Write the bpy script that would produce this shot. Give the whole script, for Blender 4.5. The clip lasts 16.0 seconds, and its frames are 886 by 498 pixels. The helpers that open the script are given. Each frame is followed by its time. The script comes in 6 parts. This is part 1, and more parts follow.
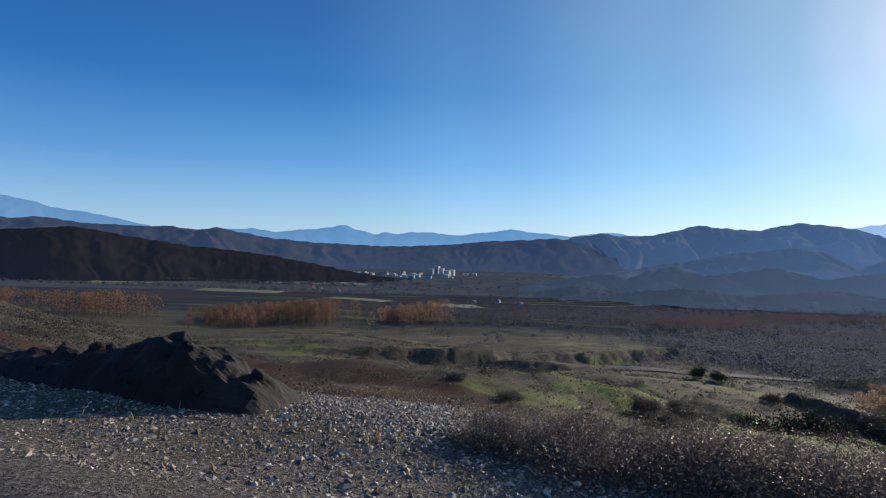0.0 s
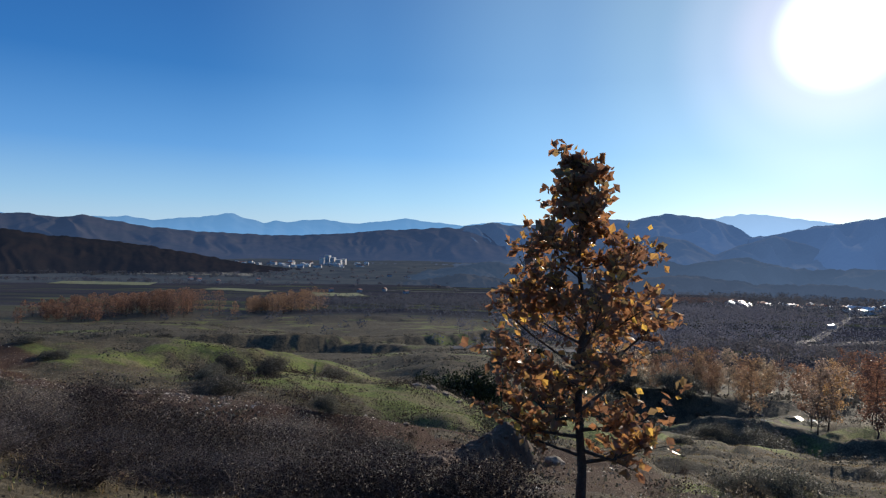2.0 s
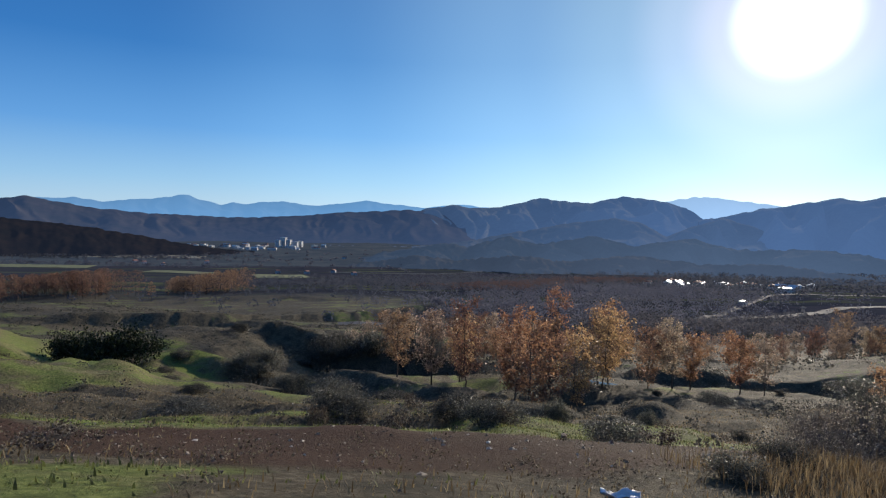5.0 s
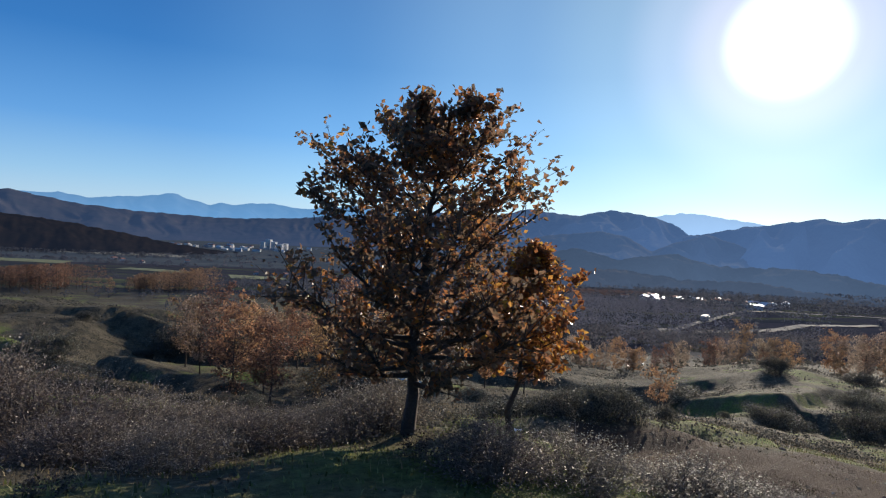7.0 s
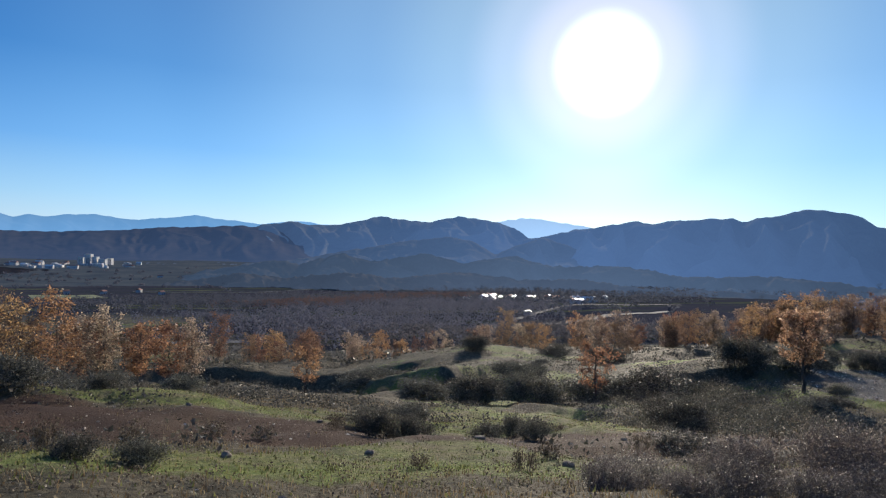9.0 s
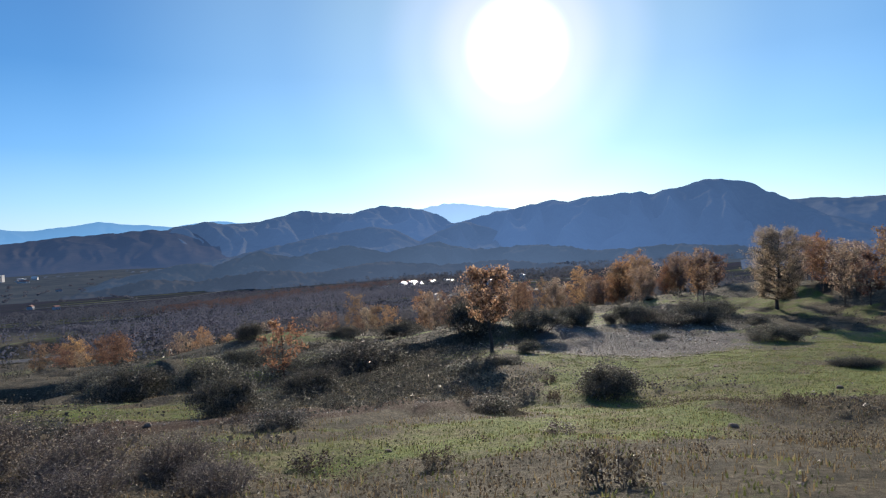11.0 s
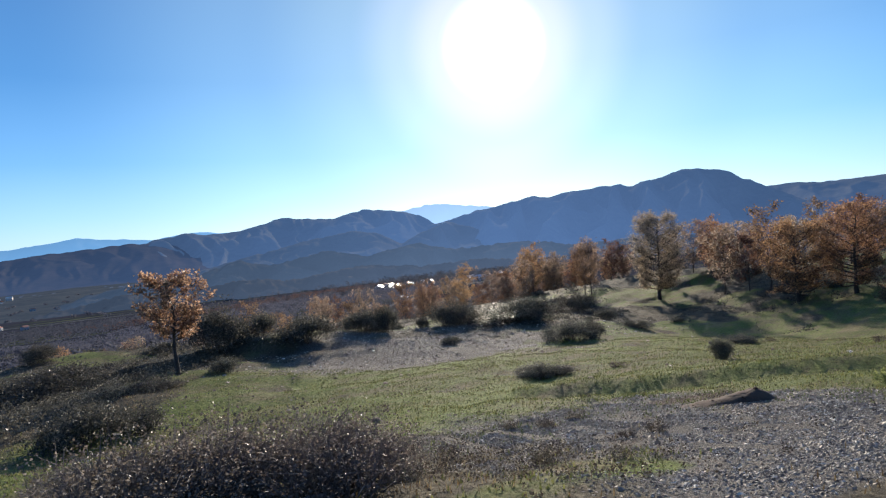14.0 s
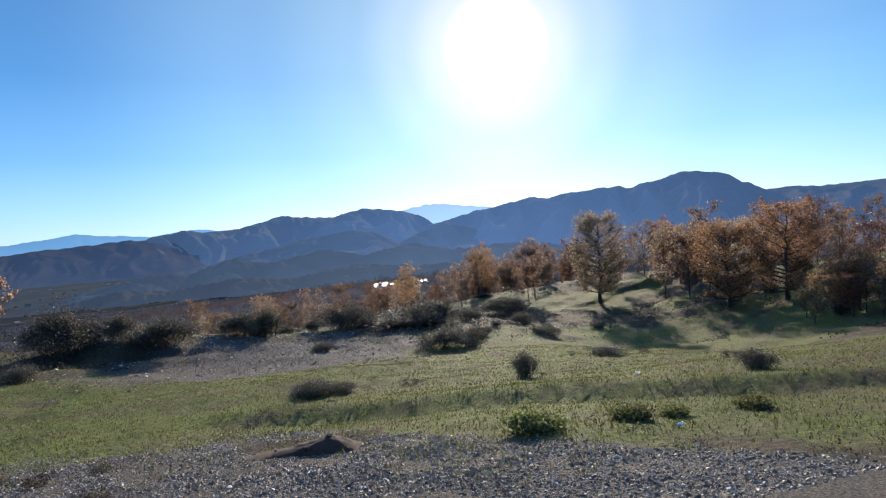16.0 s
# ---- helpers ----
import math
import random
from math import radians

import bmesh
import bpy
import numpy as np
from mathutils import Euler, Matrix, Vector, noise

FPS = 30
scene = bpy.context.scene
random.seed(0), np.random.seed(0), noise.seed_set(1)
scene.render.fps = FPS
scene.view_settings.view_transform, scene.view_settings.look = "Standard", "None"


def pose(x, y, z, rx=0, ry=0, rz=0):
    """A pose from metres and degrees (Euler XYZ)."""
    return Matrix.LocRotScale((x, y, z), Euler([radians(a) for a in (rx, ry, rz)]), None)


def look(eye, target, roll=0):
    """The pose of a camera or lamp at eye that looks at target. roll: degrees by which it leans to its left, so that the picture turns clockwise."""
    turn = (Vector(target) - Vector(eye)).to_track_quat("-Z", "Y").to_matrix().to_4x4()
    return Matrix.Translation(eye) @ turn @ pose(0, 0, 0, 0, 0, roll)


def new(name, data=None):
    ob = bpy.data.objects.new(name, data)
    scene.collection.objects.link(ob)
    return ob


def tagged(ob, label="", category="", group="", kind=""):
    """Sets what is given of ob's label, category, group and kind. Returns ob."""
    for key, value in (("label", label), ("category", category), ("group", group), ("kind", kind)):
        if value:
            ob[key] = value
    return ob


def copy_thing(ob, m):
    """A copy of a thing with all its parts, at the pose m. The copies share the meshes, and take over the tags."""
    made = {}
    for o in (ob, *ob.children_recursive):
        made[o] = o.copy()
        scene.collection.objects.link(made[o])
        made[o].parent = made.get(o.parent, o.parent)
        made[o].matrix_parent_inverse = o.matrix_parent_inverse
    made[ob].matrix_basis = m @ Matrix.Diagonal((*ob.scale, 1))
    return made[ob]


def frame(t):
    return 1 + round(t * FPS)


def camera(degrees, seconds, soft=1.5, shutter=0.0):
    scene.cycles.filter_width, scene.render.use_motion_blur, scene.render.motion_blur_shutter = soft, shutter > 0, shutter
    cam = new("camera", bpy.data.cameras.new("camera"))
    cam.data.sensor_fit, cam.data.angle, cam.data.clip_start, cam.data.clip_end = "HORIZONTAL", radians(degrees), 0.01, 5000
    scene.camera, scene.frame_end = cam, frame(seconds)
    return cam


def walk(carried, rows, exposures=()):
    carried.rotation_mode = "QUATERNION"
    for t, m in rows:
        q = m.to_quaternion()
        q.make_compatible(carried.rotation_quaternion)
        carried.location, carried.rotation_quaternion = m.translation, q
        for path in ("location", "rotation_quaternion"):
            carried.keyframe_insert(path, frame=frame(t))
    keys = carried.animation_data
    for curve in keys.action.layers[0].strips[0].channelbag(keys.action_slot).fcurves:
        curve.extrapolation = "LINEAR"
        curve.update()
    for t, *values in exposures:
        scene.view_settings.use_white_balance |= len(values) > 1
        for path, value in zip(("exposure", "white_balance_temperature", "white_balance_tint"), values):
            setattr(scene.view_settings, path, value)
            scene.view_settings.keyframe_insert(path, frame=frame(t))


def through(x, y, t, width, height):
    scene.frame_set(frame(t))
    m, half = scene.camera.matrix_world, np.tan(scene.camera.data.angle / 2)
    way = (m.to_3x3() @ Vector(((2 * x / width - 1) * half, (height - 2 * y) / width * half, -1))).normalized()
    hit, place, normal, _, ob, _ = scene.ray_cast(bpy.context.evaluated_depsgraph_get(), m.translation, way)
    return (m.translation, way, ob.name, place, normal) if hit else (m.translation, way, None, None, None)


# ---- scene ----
EXPOSURES = [(0.0, 0.0), (3.0, 0.05), (5.5, 0.06), (8.0, 0.13), (10.0, 0.25), (12.5, 0.33), (16.0, 0.37)]
cam = camera(75.70, 16.0, soft=1.2)
PATH = [
    (0.0, pose(0.000, 0.000, 0.001, 89.12, -1.06, 0.00)),
    (0.5, pose(3.991, -0.530, -0.333, 89.25, -0.78, -3.11)),
    (1.0, pose(7.992, -1.063, -0.663, 88.69, -0.54, -5.71)),
    (1.5, pose(12.025, -1.597, -0.981, 88.17, -0.71, -7.11)),
    (2.0, pose(16.095, -2.150, -1.205, 88.22, -1.10, -10.39)),
    (2.5, pose(20.085, -2.640, -1.605, 86.79, 0.06, -15.12)),
    (3.0, pose(24.099, -3.285, -1.861, 86.28, -0.11, -15.78)),
    (5.5, pose(43.162, -6.536, -3.268, 86.71, -1.52, -13.49)),
    (6.0, pose(46.659, -7.138, -3.499, 87.02, -2.12, -13.69)),
    (6.5, pose(50.066, -7.720, -3.697, 87.05, -2.57, -14.34)),
    (7.0, pose(53.358, -8.275, -3.855, 87.38, -3.10, -14.90)),
    (7.5, pose(56.503, -8.995, -4.066, 87.38, -3.08, -16.11)),
    (8.0, pose(59.535, -9.925, -4.352, 87.53, -3.36, -18.98)),
    (8.5, pose(62.630, -11.022, -4.673, 88.04, -3.05, -25.70)),
    (9.0, pose(65.839, -12.253, -5.018, 88.78, -1.86, -29.51)),
    (9.5, pose(69.147, -13.480, -5.349, 88.70, -0.81, -32.50)),
    (10.0, pose(72.458, -14.683, -5.660, 88.04, -0.08, -35.57)),
    (12.5, pose(87.055, -19.609, -6.847, 87.55, 3.62, -36.72)),
    (13.0, pose(89.029, -20.262, -7.030, 87.75, 4.14, -37.03)),
    (13.5, pose(90.692, -20.817, -7.177, 87.62, 4.54, -37.87)),
    (14.0, pose(92.211, -21.325, -7.302, 87.58, 4.48, -38.46)),
    (14.5, pose(93.759, -21.868, -7.435, 87.61, 4.17, -38.66)),
    (15.0, pose(95.430, -22.470, -7.589, 87.69, 4.17, -38.72)),
    (15.5, pose(97.221, -23.019, -7.767, 87.62, 4.05, -38.83)),
    (16.0, pose(99.094, -23.535, -7.944, 87.57, 3.89, -38.46)),
]
walk(cam, PATH, EXPOSURES)

# ---- world, sun ----
SUN_AZ, SUN_EL = radians(44.8), radians(16.6)
SUN_DIR = Vector((math.sin(SUN_AZ) * math.cos(SUN_EL), math.cos(SUN_AZ) * math.cos(SUN_EL), math.sin(SUN_EL)))


def build_world():
    w = bpy.data.worlds.new("sky")
    scene.world = w
    w.use_nodes = True
    nt = w.node_tree
    nt.nodes.clear()
    n, l = nt.nodes.new, nt.links.new
    out = n("ShaderNodeOutputWorld")
    sky = n("ShaderNodeTexSky")
    sky.sky_type = "NISHITA"
    sky.sun_disc = False
    sky.sun_elevation, sky.sun_rotation = SUN_EL, SUN_AZ
    sky.air_density, sky.dust_density, sky.ozone_density, sky.altitude = 1.0, 0.35, 3.0, 300
    bg = n("ShaderNodeBackground")
    bg.inputs[1].default_value = SKY_STRENGTH
    l(sky.outputs[0], bg.inputs[0])
    # bright aureole of the low sun
    tc = n("ShaderNodeTexCoord")
    nrm = n("ShaderNodeVectorMath"); nrm.operation = "NORMALIZE"
    l(tc.outputs["Generated"], nrm.inputs[0])
    dot = n("ShaderNodeVectorMath"); dot.operation = "DOT_PRODUCT"
    dot.inputs[1].default_value = SUN_DIR
    l(nrm.outputs[0], dot.inputs[0])
    ang = n("ShaderNodeMath"); ang.operation = "ARCCOSINE"; ang.use_clamp = False
    l(dot.outputs["Value"], ang.inputs[0])
    ramp = n("ShaderNodeValToRGB")
    ramp.color_ramp.interpolation = "EASE"
    e = ramp.color_ramp.elements
    stops = AUREOLE
    e[0].position, e[0].color = stops[0][0], (*stops[0][1], 1)
    e[1].position, e[1].color = stops[-1][0], (*stops[-1][1], 1)
    for p, c in stops[1:-1]:
        el = e.new(p); el.color = (*c, 1)
    sc = n("ShaderNodeMath"); sc.operation = "DIVIDE"; sc.inputs[1].default_value = 1.6
    l(ang.outputs[0], sc.inputs[0])
    l(sc.outputs[0], ramp.inputs[0])
    bg2 = n("ShaderNodeBackground")
    bg2.inputs[1].default_value = 1.0
    l(ramp.outputs[0], bg2.inputs[0])
    # clear winter blue, paler towards the horizon
    sep = n("ShaderNodeSeparateXYZ")
    l(nrm.outputs[0], sep.inputs[0])
    up = n("ShaderNodeValToRGB")
    u = up.color_ramp.elements
    u[0].position, u[0].color = SKY_BLUE[0][0], (*SKY_BLUE[0][1], 1)
    u[1].position, u[1].color = SKY_BLUE[-1][0], (*SKY_BLUE[-1][1], 1)
    for p, c in SKY_BLUE[1:-1]:
        el = u.new(p); el.color = (*c, 1)
    l(sep.outputs[2], up.inputs[0])
    bg3 = n("ShaderNodeBackground")
    l(up.outputs[0], bg3.inputs[0])
    add0 = n("ShaderNodeAddShader")
    l(bg.outputs[0], add0.inputs[0]); l(bg3.outputs[0], add0.inputs[1])
    add = n("ShaderNodeAddShader")
    l(add0.outputs[0], add.inputs[0]); l(bg2.outputs[0], add.inputs[1])
    l(add.outputs[0], out.inputs[0])


SKY_STRENGTH = 0.02
# height above the horizon (sine), radiance
SKY_BLUE = [(0.0, (0.35, 0.53, 0.70)), (0.05, (0.22, 0.43, 0.68)), (0.13, (0.075, 0.26, 0.60)), (0.25, (0.008, 0.125, 0.41)), (0.4, (0.003, 0.07, 0.29)), (0.6, (0.03, 0.11, 0.34)), (1.0, (0.06, 0.14, 0.36))]
# angle from the sun in parts of 1.6 radians, added radiance
AUREOLE = [(0.0, (1.0, 1.0, 1.0)), (0.038, (1.0, 1.0, 1.0)), (0.058, (0.52, 0.5, 0.43)), (0.10, (0.33, 0.385, 0.33)), (0.15, (0.205, 0.288, 0.245)),
           (0.25, (0.138, 0.215, 0.215)), (0.44, (0.044, 0.09, 0.11)), (0.62, (0.004, 0.016, 0.02)), (0.85, (0.0, 0.0, 0.0))]
build_world()
sun = new("sun", bpy.data.lights.new("sun", "SUN"))
sun.data.energy, sun.data.angle, sun.data.color = 5.0, radians(0.53), (1.0, 0.88, 0.72)
sun.matrix_world = look(SUN_DIR * 300, (0, 0, 0))

# ---- helpers for meshes ----
import itertools



def fast_mesh(name, verts, faces, mats=(), mat_index=None, smooth_shade=True):
    """A mesh from arrays: verts (n, 3), faces (m, 3) or (m, 4)."""
    verts = np.asarray(verts, np.float32).reshape(-1, 3)
    faces = np.asarray(faces, np.int32)
    k = faces.shape[1]
    me = bpy.data.meshes.new(name)
    me.vertices.add(len(verts)); me.vertices.foreach_set("co", verts.ravel())
    me.loops.add(faces.size); me.loops.foreach_set("vertex_index", faces.ravel())
    me.polygons.add(len(faces))
    me.polygons.foreach_set("loop_start", np.arange(0, faces.size, k, dtype=np.int32))
    me.polygons.foreach_set("use_smooth", np.full(len(faces), smooth_shade))
    if mat_index is not None:
        me.polygons.foreach_set("material_index", np.asarray(mat_index, np.int32))
    for m in mats:
        me.materials.append(m)
    me.update(calc_edges=True)
    return me


def part(name, bm, material, parent, label="", smooth_shade=False):
    """A bmesh or mesh as one object under a thing or a part."""
    if isinstance(bm, bmesh.types.BMesh):
        me = bpy.data.meshes.new(name)
        bmesh.ops.recalc_face_normals(bm, faces=bm.faces)
        bm.to_mesh(me); bm.free()
        if smooth_shade:
            for p in me.polygons:
                p.use_smooth = True
    else:
        me = bm
    if material is not None and not me.materials:
        me.materials.append(material)
    ob = new(name, me)
    if parent is not None:
        ob.parent = parent
    if label:
        tagged(ob, label)
    return ob


def thing(name, m, label, category, group="", kind=""):
    ob = new(name)
    ob.matrix_world = m
    ob.empty_display_size = 0.2
    return tagged(ob, label, category, group, kind)


def box(bm, x0, y0, z0, x1, y1, z1, bevel=0.0):
    r = bmesh.ops.create_cube(bm, size=1, matrix=Matrix.Translation(((x0 + x1) / 2, (y0 + y1) / 2, (z0 + z1) / 2)) @ Matrix.Diagonal((x1 - x0, y1 - y0, z1 - z0, 1)))
    if bevel:
        es = list({e for v in r["verts"] for e in v.link_edges})
        bmesh.ops.bevel(bm, geom=es, offset=bevel, segments=2, affect="EDGES", profile=0.6)
    return bm


def rod(bm, p0, p1, r0, r1=None, n=12):
    p0, p1 = Vector(p0), Vector(p1)
    d = p1 - p0
    m = Matrix.Translation((p0 + p1) / 2) @ d.to_track_quat("Z", "Y").to_matrix().to_4x4()
    bmesh.ops.create_cone(bm, cap_ends=True, segments=n, radius1=r0, radius2=r0 if r1 is None else r1, depth=d.length, matrix=m)
    return bm


def hash01(ix, iy, seed):
    h = (ix.astype(np.int64) * 374761393 + iy.astype(np.int64) * 668265263 + seed * 982451653) & 0xFFFFFFFF
    h = ((h ^ (h >> 13)) * 1274126177) & 0xFFFFFFFF
    h = ((h ^ (h >> 15)) * 2246822519) & 0xFFFFFFFF
    return (h ^ (h >> 16)) / 4294967296.0


def vnoise(x, y, seed=0):
    """Smooth value noise, -1 to 1."""
    x, y = np.asarray(x, float), np.asarray(y, float)
    ix, iy = np.floor(x), np.floor(y)
    fx, fy = x - ix, y - iy
    fx, fy = fx * fx * (3 - 2 * fx), fy * fy * (3 - 2 * fy)
    a, b = hash01(ix, iy, seed), hash01(ix + 1, iy, seed)
    c, d = hash01(ix, iy + 1, seed), hash01(ix + 1, iy + 1, seed)
    return 2 * (a + (b - a) * fx + (c - a) * fy + (a - b - c + d) * fx * fy) - 1


def fbm(x, y, seed=0, octaves=4):
    s, amp, tot = 0.0, 1.0, 0.0
    for k in range(octaves):
        s = s + amp * vnoise(x * 2 ** k + 17.3 * k, y * 2 ** k - 9.1 * k, seed + k)
        tot += amp
        amp *= 0.5
    return s / tot


def ease(a, b, v):
    t = np.clip((v - a) / (b - a), 0, 1)
    return t * t * (3 - 2 * t)


# ---- the lie of the land ----
def road_y(x):
    c = np.clip(x, -8.0, 99.0)
    y = (((4.77e-7 * c - 9.511e-5) * c + 4.2562e-3) * c - 0.19101) * c + 0.134
    return y + np.where(x < -8, (x + 8) * -0.25, 0) + np.where(x > 99, (x - 99) * -0.29, 0)


def road_z(x):
    c = np.clip(x, -20.0, 99.0)
    return ((-1.757e-6 * c + 1.2707e-4) * c - 0.07534) * c - 1.66 + np.where(x < -20, (x + 20) * -0.085, 0) + np.where(x > 99, (x - 99) * -0.09, 0)


# knolls and hollows: x, y, height, radius
MOUNDS = [(43.4, 47.2, -2.9, 9), (26, 41, -2.1, 6), (6, 36, 2.2, 11), (32.6, 62, 2.4, 12), (99, 37, 1.5, 9), (106, 14, 1.8, 8), (145, 8, -1.3, 13),
          (26, 21, -0.75, 5.5), (21, 28.5, 0.9, 2.8), (36.5, 22, -1.9, 9), (32, 12.5, -0.6, 5), (-13, 26, -0.9, 11), (-9, 12, -0.35, 7), (52.5, 21, -1.4, 8), (55.5, 49, -2.0, 7), (94, 31, 0.8, 8),
          (54.5, -1.5, 0.35, 4), (-45, 205, 19, 70), (83, 256, 11, 45), (65, 145, 3, 30), (92, -13.5, -0.5, 3), (24.5, 35.5, -1.5, 4.5), (39, 37, -0.8, 4.5), (98, 4, 0.9, 5),
          (132.8, -4.8, -1.46, 9), (32.4, 67.5, 1.6, 13), (120.7, 11.5, 1.25, 9), (29.2, 42.4, 1.7, 4), (80.6, 31.0, -1.2, 5), (16.2, 42.7, 0.98, 6), (49.4, 30.7, -0.9, 4), (33.0, 34.9, -0.9, 4), (66.4, 5.4, 0.68, 6),
          (125.3, -9.5, -0.65, 9), (62.6, 31.5, -0.75, 4), (32.0, 20.0, 0.71, 6), (18.4, 20, -0.95, 3), (55.0, 71.5, 0.73, 4), (5.4, 27.0, -0.52, 6), (-5.1, 35.1, 0.69, 4), (100.4, 14.6, 0.67, 6), (141.0, 6.9, -0.48, 4), (85.3, 3.9, -0.45, 6), (38, 124, 4.0, 16), (56.3, -1.1, 0.62, 2.0), (13, 10.5, -0.7, 4), (20.2, 11.6, -0.6, 4), (25.3, 5.9, -0.75, 4)]


# small scarps, higher on the far side: line from west to east, height, reach
SCARPS = [([(39, 57), (45, 54), (51, 53)], 2.2, 6), ([(-16, 171), (12, 180), (28, 173)], 3.0, 14), ([(33, 41), (38.5, 38), (44, 30)], 1.3, 5), ([(10, 32), (15, 36), (20, 37)], 0.8, 4), ([(8, 180), (24, 190), (44, 199)], 3.0, 14), ([(58, 204), (70, 212), (88, 224)], 4.0, 16),
          ([(58, 6.8), (62, 6.2), (66, 6.4)], 0.3, 2.5), ([(70, 37), (77, 34), (84, 33)], 1.3, 5), ([(82, 27), (86, 21), (90, 16)], 1.3, 5), ([(84, 21), (88, 23), (92, 25)], 0.9, 4), ([(96, 12.5), (101, 10.5), (104, 9)], 0.7, 3), ([(103, -11.6), (106, -14.4), (108.5, -17.2), (113, -20.5)], 0.3, 1.6)]


def scarp(x, y, pts, h, reach):
    d, side = np.full(np.shape(x), 1e9), np.zeros(np.shape(x))
    for (ax, ay), (bx, by) in zip(pts[:-1], pts[1:]):
        ux, uy = bx - ax, by - ay
        t = np.clip(((x - ax) * ux + (y - ay) * uy) / (ux * ux + uy * uy), 0, 1)
        px, py = x - ax - t * ux, y - ay - t * uy
        e = np.hypot(px, py)
        s = (ux * (y - ay) - uy * (x - ax)) / math.hypot(ux, uy)
        side = np.where(e < d, s, side)
        d = np.minimum(d, e)
    w = 0.12 * reach
    side = side + 0.10 * reach * fbm(x / (0.5 * reach), y / (0.5 * reach), 67, 3)
    return h * (ease(-w, w, side) - 0.5) * np.exp(-(d / reach) ** 2)


def stn(x):
    """Station along the slope."""
    return np.interp(x, [-60, 0, 24.1, 43.2, 59.5, 72.5, 87.1, 99.1, 109, 127, 144.5, 180], [-60, 0, 22.7, 41.1, 56.8, 69.5, 83.8, 98.4, 110.8, 132, 152, 190])


def lateral(x, y):
    return (y - road_y(x)) * 0.96


def land(x, y):
    """Height of the ground without its fine relief."""
    x, y = np.asarray(x, float), np.asarray(y, float)
    lat = lateral(x, y)
    u = np.clip(x / 100, -0.5, 1.6)
    near = np.clip(lat - 2.2, 0, 80)
    a, b = np.tanh(near / 10), near / 40
    c = b * b
    drop = a * (1.453 - 1.637 * u) + b * (6.436 + 11.776 * u - 10.167 * u * u) + c * (2.456 - 9.111 * u + 5.238 * u * u)
    z = road_z(np.clip(x, -60, 180)) - drop
    for mx, my, h, r in MOUNDS:
        z = z + h * np.exp(-((x - mx) ** 2 + (y - my) ** 2) / (r * r))
    # gravel shelf of the lay-by
    z = z + (0.36 * ease(1.2, 1.9, lat) + 0.44 * ease(2.3, 4.4, lat)) * ease(12, 6.5, lat) * ease(-18, -12, x) * ease(14, 8, x)
    w = 1 - np.exp(-np.power(np.clip(lat - 60, 0, None) / 170, 1.1))
    floor = np.interp(lat, [0, 320, 450, 700, 1000, 1400, 2300], [-60, -60, -66, -86, -107, -124, -137])
    z = z * (1 - w) + floor * w
    return z + np.where(lat < -5, np.minimum((-lat - 5) * 0.12, 14), 0)


def relief(x, y):
    lat = lateral(x, y)
    rough = ease(2.4, 6.0, lat)
    r = rough * (0.30 * fbm(x / 5.5, y / 4.0, 3, 3) + 0.13 * fbm(x / 1.3, y / 1.3, 11, 3)) * (1 - 0.35 * ease(95, 105, x) * ease(30, 12, lat))
    r = r + ease(40, 120, lat) * 1.6 * fbm(x / 38, y / 26, 21, 3) * (1 - 0.6 * ease(350, 500, lat))
    # cut edges of the grassy terraces
    cut = ease(8, 14, lat) * ease(95, 60, lat) * (1 - 0.85 * ease(94, 100, x) * ease(46, 36, lat))
    cut = cut * (0.4 + 0.6 * ease(15, 28, x)) * (1 - 0.55 * ease(60, 68, x))
    r = r + rough * cut * (0.55 * (ease(-0.05, 0.05, fbm(x / 15, y / 8, 31, 3)) - 0.5) + 0.35 * (ease(-0.04, 0.04, fbm(x / 8, y / 4.5, 35, 2)) - 0.5))
    r = r + cut * 0.30 * fbm(x / 2.6, y / 1.9, 37, 3)
    for pts, h, reach in SCARPS:
        r = r + scarp(x, y, pts, h, reach)
    return r


def ground_z(x, y):
    return land(x, y) + relief(np.asarray(x, float), np.asarray(y, float))


def gz(x, y):
    return float(ground_z(np.array([x]), np.array([y]))[0])


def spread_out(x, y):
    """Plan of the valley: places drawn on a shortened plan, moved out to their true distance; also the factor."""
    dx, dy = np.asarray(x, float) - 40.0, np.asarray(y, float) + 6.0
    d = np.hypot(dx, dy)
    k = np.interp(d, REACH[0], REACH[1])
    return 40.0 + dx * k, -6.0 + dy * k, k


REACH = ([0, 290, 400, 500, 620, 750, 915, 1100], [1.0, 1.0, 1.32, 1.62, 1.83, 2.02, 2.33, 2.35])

# ---- materials ----
def mat_new(name):
    m = bpy.data.materials.new(name)
    m.use_nodes = True
    nt = m.node_tree
    b = nt.nodes["Principled BSDF"]
    return m, nt, b


def noise_node(nt, scale, detail=4, rough=0.6, coord=None, stretch=None):
    n = nt.nodes.new("ShaderNodeTexNoise")
    n.inputs["Scale"].default_value, n.inputs["Detail"].default_value, n.inputs["Roughness"].default_value = scale, detail, rough
    if coord is not None:
        if stretch:
            mp = nt.nodes.new("ShaderNodeMapping")
            mp.inputs["Scale"].default_value = stretch
            nt.links.new(coord, mp.inputs[0])
            coord = mp.outputs[0]
        nt.links.new(coord, n.inputs["Vector"])
    return n.outputs["Fac"]


